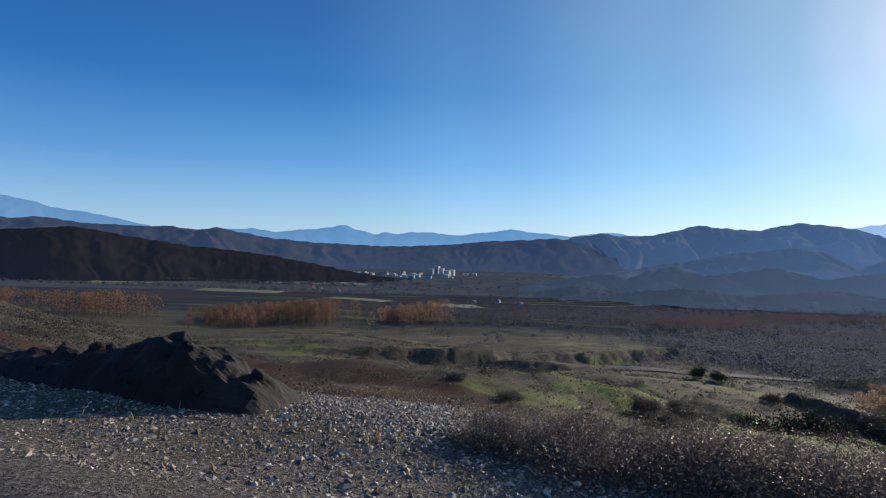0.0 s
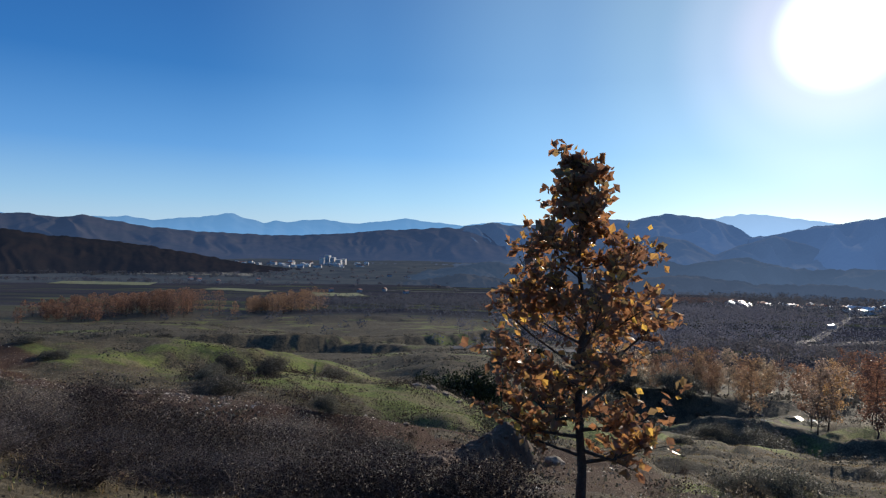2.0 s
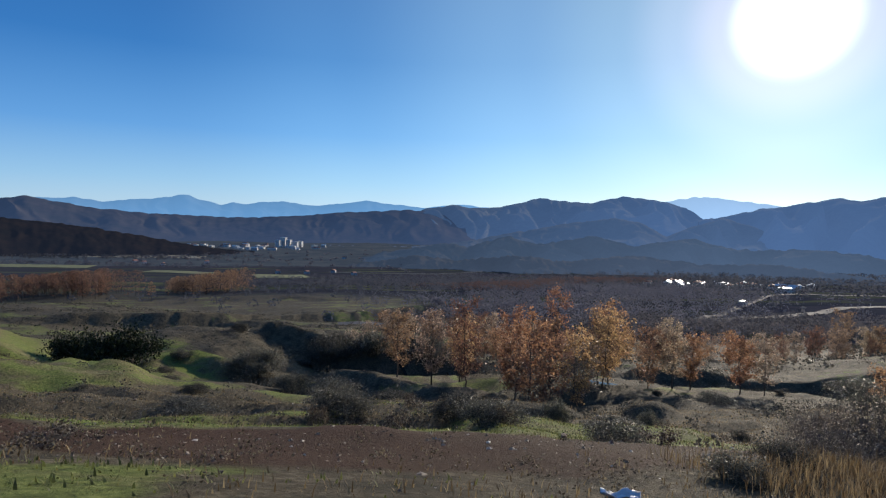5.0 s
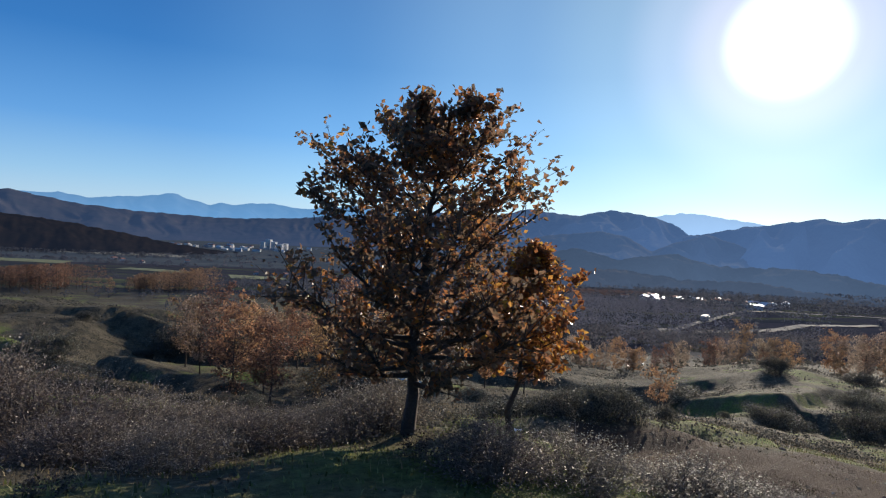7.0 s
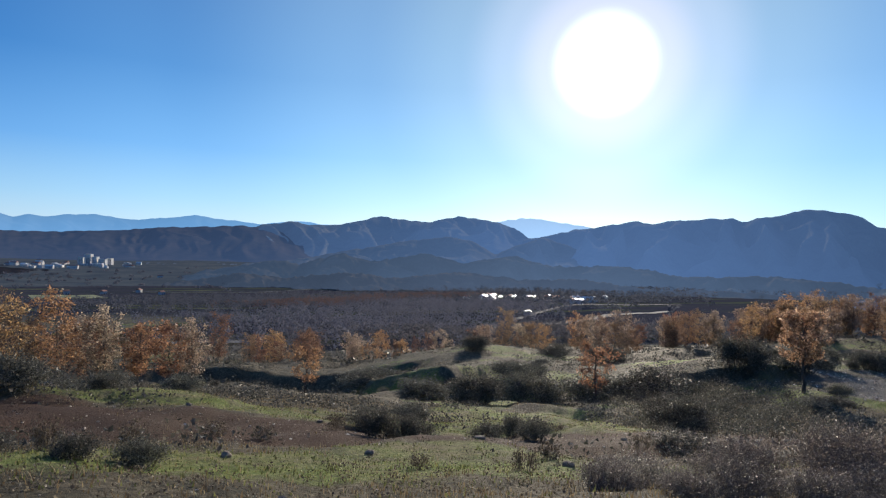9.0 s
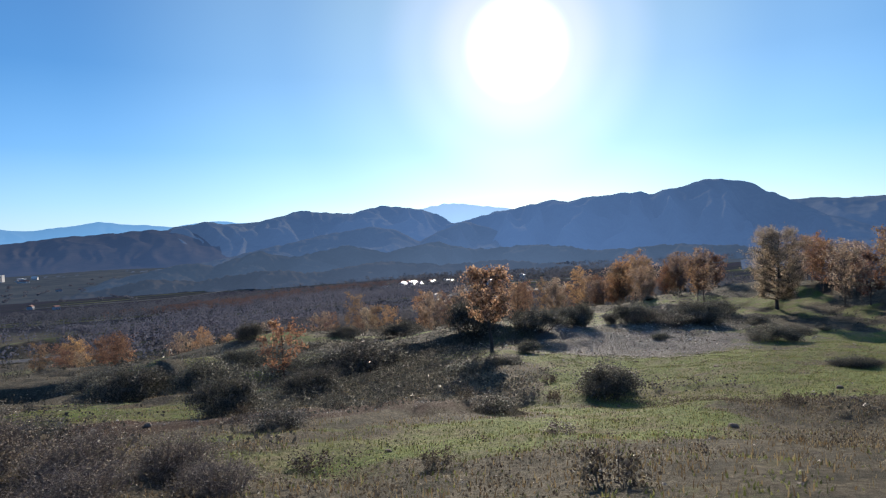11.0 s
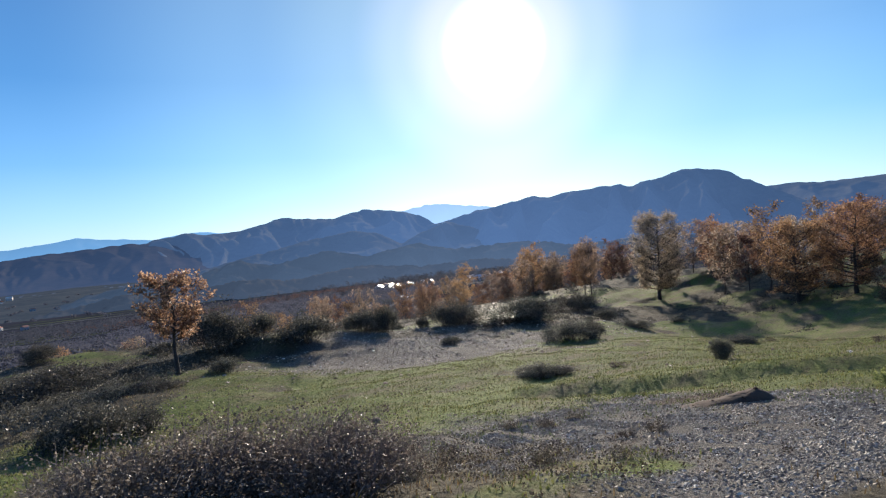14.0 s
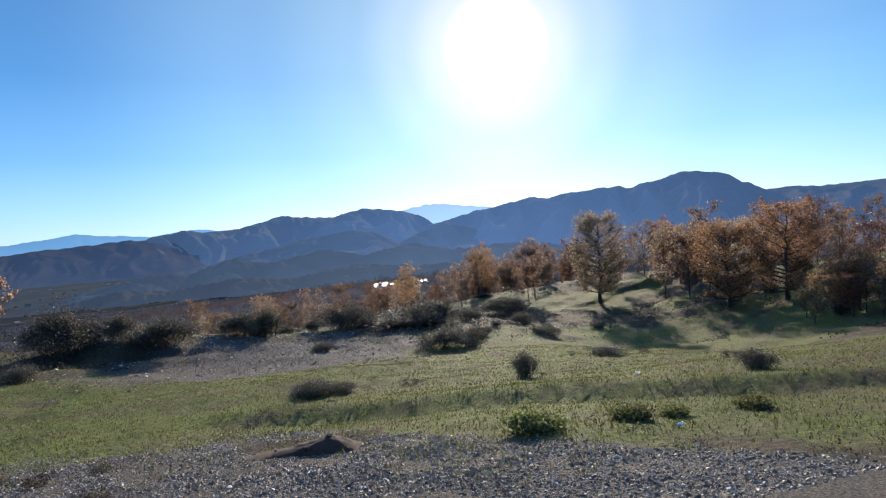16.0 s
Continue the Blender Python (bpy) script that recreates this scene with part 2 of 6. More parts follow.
def ramp_node(nt, fac, stops, mode="LINEAR"):
    r = nt.nodes.new("ShaderNodeValToRGB")
    r.color_ramp.interpolation = mode
    e = r.color_ramp.elements
    e[0].position, e[0].color = stops[0][0], (*stops[0][1], 1)
    e[1].position, e[1].color = stops[-1][0], (*stops[-1][1], 1)
    for p, c in stops[1:-1]:
        x = e.new(p); x.color = (*c, 1)
    nt.links.new(fac, r.inputs[0])
    return r.outputs[0]


def mix_node(nt, fac, a, b):
    m = nt.nodes.new("ShaderNodeMix")
    m.data_type = "RGBA"
    for s, v in ((m.inputs[0], fac), (m.inputs[6], a), (m.inputs[7], b)):
        if isinstance(v, tuple):
            s.default_value = (*v, 1)
        elif isinstance(v, float):
            s.default_value = v
        else:
            nt.links.new(v, s)
    return m.outputs[2]


def math_node(nt, op, a, b, clamp=False):
    m = nt.nodes.new("ShaderNodeMath")
    m.operation, m.use_clamp = op, clamp
    for s, v in ((m.inputs[0], a), (m.inputs[1], b)):
        if isinstance(v, (int, float)):
            s.default_value = v
        else:
            nt.links.new(v, s)
    return m.outputs[0]


def bump(nt, b, height, strength, distance=0.02):
    n = nt.nodes.new("ShaderNodeBump")
    n.inputs["Strength"].default_value, n.inputs["Distance"].default_value = strength, distance
    nt.links.new(height, n.inputs["Height"])
    nt.links.new(n.outputs[0], b.inputs["Normal"])


def plain(name, color, rough=0.6, metal=0.0, grain=8.0, vary=0.25, bumpy=0.15):
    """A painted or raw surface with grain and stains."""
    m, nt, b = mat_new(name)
    tc = nt.nodes.new("ShaderNodeTexCoord").outputs["Object"]
    f = noise_node(nt, grain, 5, 0.65, tc)
    g = noise_node(nt, grain * 0.13, 3, 0.5, tc)
    lo = tuple(c * (1 - vary) for c in color)
    hi = tuple(min(1, c * (1 + vary)) for c in color)
    c1 = ramp_node(nt, f, [(0.3, lo), (0.7, hi)])
    c2 = mix_node(nt, math_node(nt, "MULTIPLY", g, 0.5), c1, tuple(c * 0.6 for c in color))
    nt.links.new(c2, b.inputs["Base Color"])
    b.inputs["Roughness"].default_value, b.inputs["Metallic"].default_value = rough, metal
    if bumpy:
        bump(nt, b, f, bumpy)
    return m


def leaf_mat(name, stops, rough=0.42, through=0.58, spec=0.5):
    """Thin leaves: each its own tint, light passing through."""
    m, nt, b = mat_new(name)
    geo = nt.nodes.new("ShaderNodeNewGeometry")
    col = ramp_node(nt, geo.outputs["Random Per Island"], stops)
    oi = nt.nodes.new("ShaderNodeObjectInfo")
    hs = nt.nodes.new("ShaderNodeHueSaturation")
    nt.links.new(math_node(nt, "ADD", math_node(nt, "MULTIPLY", oi.outputs["Random"], 0.035), 0.482), hs.inputs["Hue"])
    nt.links.new(math_node(nt, "ADD", math_node(nt, "MULTIPLY", oi.outputs["Random"], 0.5), 0.75), hs.inputs["Value"])
    nt.links.new(col, hs.inputs["Color"])
    nt.links.new(hs.outputs[0], b.inputs["Base Color"])
    b.inputs["Roughness"].default_value = rough
    b.inputs["Specular IOR Level"].default_value = spec
    tr = nt.nodes.new("ShaderNodeBsdfTranslucent")
    nt.links.new(hs.outputs[0], tr.inputs["Color"])
    mx = nt.nodes.new("ShaderNodeMixShader")
    mx.inputs[0].default_value = through
    nt.links.new(b.outputs[0], mx.inputs[1]); nt.links.new(tr.outputs[0], mx.inputs[2])
    nt.links.new(mx.outputs[0], nt.nodes["Material Output"].inputs[0])
    return m


def ground_mat():
    m, nt, b = mat_new("ground")
    pos = nt.nodes.new("ShaderNodeNewGeometry").outputs["Position"]

    def att(name):
        a = nt.nodes.new("ShaderNodeAttribute")
        a.attribute_name = name
        return a.outputs["Fac"]
    fine = noise_node(nt, 9.0, 6, 0.7, pos)
    mid = noise_node(nt, 1.1, 5, 0.6, pos)
    big = noise_node(nt, 0.12, 4, 0.55, pos)
    grit = noise_node(nt, 38.0, 4, 0.7, pos)
    dry = ramp_node(nt, fine, [(0.28, (0.04, 0.033, 0.023)), (0.5, (0.11, 0.09, 0.058)), (0.74, (0.24, 0.2, 0.13))])
    scrub = ramp_node(nt, fine, [(0.3, (0.022, 0.02, 0.015)), (0.7, (0.08, 0.07, 0.048))])
    earth = mix_node(nt, math_node(nt, "MULTIPLY", ramp_scalar(nt, mid, 0.42, 0.62), 0.85), dry, scrub)
    grass = ramp_node(nt, fine, [(0.28, (0.05, 0.06, 0.02)), (0.52, (0.15, 0.178, 0.048)), (0.76, (0.28, 0.305, 0.095))])
    turf = noise_node(nt, 0.55, 5, 0.65, pos, (0.6, 1.5, 1.0))
    grass = mix_node(nt, math_node(nt, "MULTIPLY", ramp_scalar(nt, turf, 0.44, 0.62), 0.85), grass, ramp_node(nt, fine, [(0.3, (0.085, 0.068, 0.036)), (0.7, (0.27, 0.22, 0.12))]))
    dirt = ramp_node(nt, grit, [(0.3, (0.03, 0.018, 0.012)), (0.6, (0.085, 0.049, 0.032)), (0.82, (0.22, 0.16, 0.12))])
    gravel = ramp_node(nt, grit, [(0.3, (0.045, 0.038, 0.032)), (0.5, (0.13, 0.112, 0.092)), (0.72, (0.32, 0.285, 0.24))])
    # far wood and field colours, tinted blue-grey to imitate valley haze
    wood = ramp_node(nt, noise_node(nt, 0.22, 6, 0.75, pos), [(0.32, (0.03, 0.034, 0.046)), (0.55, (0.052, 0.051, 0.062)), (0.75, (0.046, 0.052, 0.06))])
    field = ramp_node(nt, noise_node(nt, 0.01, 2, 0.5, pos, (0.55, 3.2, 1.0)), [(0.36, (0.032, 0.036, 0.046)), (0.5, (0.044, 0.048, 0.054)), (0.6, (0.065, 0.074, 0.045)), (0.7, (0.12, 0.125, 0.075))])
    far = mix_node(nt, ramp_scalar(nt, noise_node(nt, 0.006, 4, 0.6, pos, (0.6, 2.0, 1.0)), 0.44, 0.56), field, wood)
    edge = math_node(nt, "MULTIPLY", math_node(nt, "SUBTRACT", mid, 0.5), 0.9)

    def mask(name):
        return math_node(nt, "MULTIPLY", math_node(nt, "SUBTRACT", math_node(nt, "ADD", att(name), edge), 0.38), 4.0, True)
    c = mix_node(nt, mask("grass"), earth, grass)
    c = mix_node(nt, mask("dirt"), c, dirt)
    c = mix_node(nt, mask("gravel"), c, gravel)
    c = mix_node(nt, math_node(nt, "MULTIPLY", ramp_scalar(nt, big, 0.45, 0.7), 0.35), c, (0.06, 0.05, 0.035))
    # the haze-tinted colours replace the near ground in the distance
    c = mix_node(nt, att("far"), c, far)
    nt.links.new(c, b.inputs["Base Color"])
    b.inputs["Roughness"].default_value = 0.8
    nt.links.new(math_node(nt, "MULTIPLY", math_node(nt, "SUBTRACT", 1.0, att("far"), True), 0.05), b.inputs["Specular IOR Level"])
    h = math_node(nt, "ADD", math_node(nt, "MULTIPLY", fine, 0.7), math_node(nt, "MULTIPLY", grit, 0.3))
    bump(nt, b, h, 0.9, 0.10)
    return m


def ramp_scalar(nt, v, lo, hi):
    mr = nt.nodes.new("ShaderNodeMapRange")
    mr.inputs[1].default_value, mr.inputs[2].default_value = lo, hi
    nt.links.new(v, mr.inputs[0])
    return mr.outputs[0]


def hazed_hill_mat(name, lo, hi, haze_glow, scale=0.012):
    """Wooded slopes of the distance; kilometres of haze painted as emission."""
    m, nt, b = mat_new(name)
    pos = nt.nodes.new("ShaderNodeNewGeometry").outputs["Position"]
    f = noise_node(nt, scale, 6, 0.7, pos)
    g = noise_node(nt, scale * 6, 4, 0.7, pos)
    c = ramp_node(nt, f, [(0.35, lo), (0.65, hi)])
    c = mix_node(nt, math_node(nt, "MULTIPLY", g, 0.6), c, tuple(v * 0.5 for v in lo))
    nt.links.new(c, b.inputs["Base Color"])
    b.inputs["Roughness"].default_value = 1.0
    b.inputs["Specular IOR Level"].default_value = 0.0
    # bluish emission stands in for the haze
    b.inputs["Emission Color"].default_value = (*haze_glow, 1)
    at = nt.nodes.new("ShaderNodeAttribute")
    at.attribute_name = "haze_glow"
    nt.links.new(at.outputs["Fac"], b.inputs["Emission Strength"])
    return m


M_GROUND = ground_mat()
M_BARK = plain("bark", (0.075, 0.055, 0.042), 0.9, 0, 30, 0.5, 0.6)
M_TWIG = plain("twig", (0.17, 0.135, 0.11), 0.85, 0, 30, 0.4, 0.3)
M_OAK = leaf_mat("oak_leaf", [(0.0, (0.138, 0.069, 0.046)), (0.3, (0.276, 0.127, 0.071)), (0.6, (0.368, 0.161, 0.081)), (0.78, (0.184, 0.132, 0.069)), (0.93, (0.529, 0.253, 0.081)), (1.0, (0.69, 0.414, 0.092))], 0.34, 0.6, 0.7)
M_OAKGREEN = leaf_mat("oak_leaf_green", [(0.0, (0.14, 0.11, 0.07)), (0.4, (0.27, 0.2, 0.12)), (0.7, (0.4, 0.25, 0.13)), (0.9, (0.5, 0.24, 0.07)), (1.0, (0.68, 0.43, 0.09))], 0.34, 0.72, 0.7)
M_ORANGEOAK = leaf_mat("oak_leaf_orange", [(0.0, (0.15, 0.07, 0.03)), (0.35, (0.33, 0.135, 0.05)), (0.75, (0.45, 0.19, 0.055)), (1.0, (0.72, 0.44, 0.07))], 0.34, 0.62, 0.7)
M_ORANGE = leaf_mat("orange_leaf", [(0.0, (0.13, 0.075, 0.045)), (0.35, (0.27, 0.15, 0.085)), (0.7, (0.37, 0.205, 0.105)), (1.0, (0.55, 0.34, 0.17))], 0.4, 0.7, 0.6)
M_BROWN = leaf_mat("brown_leaf", [(0.0, (0.14, 0.11, 0.085)), (0.4, (0.25, 0.185, 0.135)), (0.75, (0.36, 0.265, 0.19)), (1.0, (0.5, 0.38, 0.28))], 0.42, 0.68)
M_PALEOAK = leaf_mat("pale_oak_leaf", [(0.0, (0.2, 0.12, 0.07)), (0.5, (0.42, 0.26, 0.14)), (1.0, (0.72, 0.52, 0.32))], 0.36, 0.72, 0.8)
M_RUST = leaf_mat("rust_leaf", [(0.0, (0.09, 0.058, 0.045)), (0.5, (0.2, 0.115, 0.073)), (1.0, (0.34, 0.2, 0.11))], 0.42, 0.6)
# bare winter woods, distance haze painted in as blue-grey leaf colours
M_HAZEDFAR = leaf_mat("hazed_far_winter_wood", [(0.0, (0.066, 0.076, 0.1)), (0.5, (0.095, 0.1, 0.125)), (1.0, (0.12, 0.12, 0.138))], 0.9, 0.6, 0.0)
M_HAZEDWINTER = leaf_mat("hazed_winter_wood", [(0.0, (0.07, 0.074, 0.09)), (0.5, (0.105, 0.104, 0.118)), (1.0, (0.145, 0.132, 0.135))], 0.9, 0.6, 0.0)
# red-brown wood, its colours muted in imitation of haze
M_HAZEDRED = leaf_mat("hazed_red_winter_wood", [(0.0, (0.085, 0.068, 0.075)), (0.5, (0.13, 0.095, 0.092)), (1.0, (0.175, 0.122, 0.105))], 0.9, 0.6, 0.0)
M_JUNIPER = leaf_mat("juniper_leaf", [(0.0, (0.012, 0.018, 0.008)), (0.5, (0.025, 0.036, 0.013)), (1.0, (0.05, 0.062, 0.02))], 0.6, 0.2, 0.3)
M_BRAMBLE = leaf_mat("bramble_leaf", [(0.0, (0.076, 0.062, 0.049)), (0.5, (0.153, 0.122, 0.096)), (0.85, (0.277, 0.226, 0.175)), (1.0, (0.466, 0.393, 0.306))], 0.42, 0.5, 0.45)
M_THORN = leaf_mat("thorn_leaf", [(0.0, (0.012, 0.008, 0.006)), (0.6, (0.034, 0.021, 0.015)), (0.9, (0.075, 0.048, 0.033)), (1.0, (0.17, 0.12, 0.085))], 0.5, 0.22, 0.25)
M_SCRUB = leaf_mat("scrub_leaf", [(0.0, (0.036, 0.037, 0.031)), (0.5, (0.078, 0.076, 0.06)), (0.9, (0.156, 0.142, 0.108)), (1.0, (0.264, 0.24, 0.18))], 0.45, 0.45, 0.3)
M_DRYWEED = leaf_mat("dead_weed", [(0.0, (0.035, 0.026, 0.02)), (0.6, (0.085, 0.064, 0.044)), (1.0, (0.26, 0.21, 0.14))], 0.5, 0.45, 0.4)
M_ROADWEED = leaf_mat("road_weed", [(0.0, (0.045, 0.036, 0.022)), (0.5, (0.1, 0.092, 0.045)), (0.85, (0.2, 0.18, 0.09)), (1.0, (0.42, 0.37, 0.24))], 0.5, 0.5, 0.3)
M_DRYGRASS = leaf_mat("dry_grass", [(0.0, (0.10, 0.07, 0.035)), (0.5, (0.25, 0.18, 0.085)), (1.0, (0.45, 0.36, 0.19))], 0.6, 0.4, 0.3)
M_GREENGRASS = leaf_mat("green_grass", [(0.0, (0.06, 0.07, 0.024)), (0.5, (0.14, 0.16, 0.05)), (1.0, (0.3, 0.3, 0.11))], 0.5, 0.5, 0.35)
M_ROCK = plain("rock", (0.2, 0.148, 0.1), 0.85, 0, 6, 0.5, 0.8)
M_ASPHALT = plain("asphalt", (0.05, 0.05, 0.052), 0.7, 0, 25, 0.35, 0.5)
M_PAVED = plain("worn_asphalt", (0.085, 0.085, 0.09), 0.9, 0, 2, 0.25, 0.1)
M_GALV = plain("galvanised_steel", (0.5, 0.505, 0.51), 0.4, 0.6, 14, 0.2, 0.05)
M_STEELBACK = plain("sign_back", (0.36, 0.37, 0.38), 0.5, 0.5, 10, 0.2, 0.05)
M_WHITE = plain("white_paint", (0.75, 0.75, 0.73), 0.4, 0, 20, 0.08, 0.03)
M_RED = plain("red_paint", (0.52, 0.045, 0.04), 0.4, 0, 20, 0.18, 0.03)
M_BLACK = plain("black_paint", (0.02, 0.02, 0.022), 0.45, 0, 20, 0.2, 0.03)
M_GREYPAINT = plain("grey_symbol", (0.05, 0.055, 0.065), 0.45, 0, 20, 0.2, 0.03)
M_WATER, _nt, _b = mat_new("water")
_b.inputs["Base Color"].default_value = (0.03, 0.035, 0.03, 1)
_b.inputs["Roughness"].default_value = 0.2
bump(_nt, _b, noise_node(_nt, 3.0, 3, 0.6, _nt.nodes.new("ShaderNodeNewGeometry").outputs["Position"]), 0.35, 0.05)
M_WALL = plain("house_wall", (0.62, 0.60, 0.56), 0.8, 0, 0.8, 0.15, 0.0)
M_WALLGREY = plain("tower_wall", (0.45, 0.44, 0.43), 0.8, 0, 0.8, 0.15, 0.0)
M_ROOF = plain("tile_roof", (0.34, 0.15, 0.10), 0.75, 0, 1.0, 0.3, 0.0)
M_SHEET = plain("sheet_metal_roof", (0.55, 0.57, 0.6), 0.4, 0.6, 0.6, 0.1, 0.0)
M_WINDOW = plain("window_glass", (0.04, 0.05, 0.06), 0.1, 0, 1.0, 0.2, 0.0)
M_FIELD = plain("winter_field", (0.15, 0.16, 0.06), 0.95, 0, 0.05, 0.3, 0.0)
M_STUBBLE = plain("stubble_field", (0.16, 0.145, 0.10), 0.95, 0, 0.05, 0.3, 0.0)
M_SOIL = plain("dark_soil", (0.026, 0.021, 0.017), 0.95, 0, 9, 0.5, 0.9)
M_PAVED.node_tree.nodes["Principled BSDF"].inputs["Specular IOR Level"].default_value = 0.15

# ---- ground: one sheet to the horizon ----
def spread(start, step, limit, grow):
    out = [start]
    while out[-1] < limit:
        out.append(out[-1] + step)
        step *= grow
    return np.array(out)


def track_lat(x):
    """How far from the road the dirt track runs."""
    return np.interp(x, [-10, 12, 25, 37, 50, 64, 80, 95, 112], [20, 20, 9.5, 7.2, 9.0, 13.5, 15.5, 15.0, 16.0])


def near_line(x, y, pts, wide):
    """1 on a line of plan points, falling to 0 beside it."""
    d = np.full(np.shape(x), 1e9)
    for (ax, ay), (bx, by) in zip(pts[:-1], pts[1:]):
        t = np.clip(((x - ax) * (bx - ax) + (y - ay) * (by - ay)) / ((bx - ax) ** 2 + (by - ay) ** 2), 0, 1)
        d = np.minimum(d, np.hypot(x - ax - t * (bx - ax), y - ay - t * (by - ay)))
    return np.exp(-(d / wide) ** 2)


def ground_masks(x, y):
    lat = lateral(x, y)
    red = near_line(x, y, [(-24, 46), (-14, 36), (-5, 24.5), (3, 20.5), (9, 17.5), (15, 13.5), (22, 11)], 2.4) + near_line(x, y, [(-13, 36), (-4, 31.5), (1, 26)], 2.2) + 0.9 * near_line(x, y, [(34, 2.6), (39, 0.8), (43.5, 0.8), (46.5, 2.5)], 1.3) + 0.8 * near_line(x, y, [(62, 5.5), (66, 4.0), (71, 0.5), (76, -2)], 1.3)
    strips = near_line(x, y, [(-8, 33), (0, 30), (7, 26), (14, 25.5), (22, 25.5)], 2.4) + near_line(x, y, [(36, 4.0), (41, 4.6), (46, 8)], 1.6) + near_line(x, y, [(37, -2.6), (42, -3.0), (47, -2.6)], 1.1) + near_line(x, y, [(20, 9.0), (26, 11), (33, 11)], 1.3) + 0.35 * near_line(x, y, [(7, 31.5), (11.5, 31), (16, 27), (20, 23), (29, 23.5)], 1.2) + 0.6 * near_line(x, y, [(26.6, 24), (33, 25.8), (38.6, 23.9), (43, 18.5), (43.5, 12)], 1.3)
    bank = near_line(x, y, [(90.5, 0), (93, 6), (97, 15), (99, 20)], 3.0)
    patch = np.exp(-((x - 97.4) / 1.5) ** 2 - ((y + 17.6) / 0.9) ** 2)
    worn = np.exp(-((x - 107) / 7) ** 2 - ((y - 7) / 5) ** 2)
    ruts = near_line(x, y, [(99, -16.6), (101.5, -15.2), (104, -16.4)], 0.8) * ease(-0.15, 0.2, fbm(x / 0.8, y / 0.8, 43, 2))
    knoll = np.exp(-((x - 115) / 13) ** 2 - ((y - 6.5) / 6) ** 2)
    x = stn(x)
    n1, n2 = fbm(x / 9, y / 6, 41, 3), fbm(x / 3.0, y / 2.0, 47, 3)
    gravel = ease(10.5, 7.5, x) * ease(8.5, 6.5, lat) * (0.52 + 0.6 * ease(-0.35, 0.05, n2)) * (1 - 0.5 * ease(1.5, 4.5, x)) * (1 - 0.65 * ease(2.5, 6, x) * ease(-0.2, 0.15, fbm(x / 1.4, y / 1.1, 49, 3))) + ease(94, 99, x) * ease(1.5, -1.5, lat - 10.0 + 2.4 * np.clip(x - 103, 0, 6) + 1.5 * n2) + 0.6 * ease(0.15, 0.4, n1) * ease(10, 6, lat)
    gravel = gravel + 0.35 * np.exp(-((lat - track_lat(x)) / 2.4) ** 2) * ease(55, 66, x) * ease(93, 85, x)
    gravel = gravel + 0.8 * np.exp(-((x - 112) / 12) ** 2 - ((y - 2) / 3.5) ** 2) + 0.7 * np.exp(-((x - 121) / 10) ** 2 - ((y - 22) / 5) ** 2)
    dirt = 1.1 * np.exp(-((lat - track_lat(x)) / 2.1) ** 2) * ease(90, 82, x)
    dirt = dirt + 1.15 * ease(-0.25, 0.2, fbm(x / 7, y / 5, 53, 3)) * ease(30, 24, x) * ease(8, 13, x) * ease(5, 8, lat) * ease(24, 16, lat)
    meadow = ease(90, 97, x) * ease(10, 13, lat + n2 * 2) * ease(30, 20, lat - 0.35 * np.clip(x - 105, -14, 14)) * ease(150, 122, x)
    grass = 0.95 * meadow + 0.6 * np.exp(-((lat - 21) / 3.5) ** 2) * ease(12, 18, x) * ease(30, 24, x) + 0.95 * ease(100, 104, x) * ease(3.0, 4.5, lat) * ease(14, 11, lat) + (0.6 + 0.45 * ease(89, 95, x)) * ease(-0.2, 0.2, n1) * ease(4, 9, lat) * ease(75, 40, lat) * ease(8, 22, x) + 0.5 * ease(24, 28, lat) * ease(60, 48, lat) * ease(45, 20, x) * ease(-2, 6, x) + (0.5 + 0.5 * ease(80, 90, x)) * ease(-0.15 * ease(80, 90, x), 0.3, n2) * ease(7.0, 3.5, lat)
    grass = grass + 0.75 * np.exp(-((lat - track_lat(x) + 5.0) / 1.8) ** 2) * ease(44, 52, x) * ease(95, 85, x) + 0.7 * np.exp(-((lat - 11) / 2.0) ** 2) * ease(20, 25, x) * ease(48, 40, x)
    grass = grass + 0.9 * np.exp(-((x - 80) / 26) ** 2 - ((y - 238) / 22) ** 2) * ease(-0.25, 0.2, n1)
    grass = grass * (1 - 0.5 * ease(0.05, 0.35, fbm(x / 4.0, y / 2.6, 59, 3)))
    # 1 where the ground takes the haze-tinted colours
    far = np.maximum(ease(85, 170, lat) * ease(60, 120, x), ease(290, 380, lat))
    grass = grass + 0.6 * ease(0.0, 0.3, fbm(x / 14, y / 5, 61, 3)) * ease(60, 90, lat) * ease(120, 60, x)
    grass = np.clip(grass, 0, 1.2) * (1 - 0.9 * np.clip(red, 0, 1)) * (1 - 0.8 * bank) * (1 - 0.55 * worn) * (1 - 0.7 * knoll) + 0.8 * strips * (0.3 + 0.7 * ease(-0.1, 0.3, n2)) + 0.9 * patch
    gravel = gravel * (1 - 0.85 * patch) * (1 - 0.7 * np.clip(ruts, 0, 1)) * (1 - 0.8 * np.clip(strips, 0, 1)) + 0.45 * worn + 0.45 * knoll * ease(-0.2, 0.2, n2)
    dirt = dirt * (1 - 0.9 * np.clip(strips, 0, 1)) + 1.1 * red * (0.6 + 0.4 * ease(-0.3, 0.1, n2)) + 0.9 * ruts
    return {"grass": grass, "gravel": gravel, "dirt": dirt, "far": far}


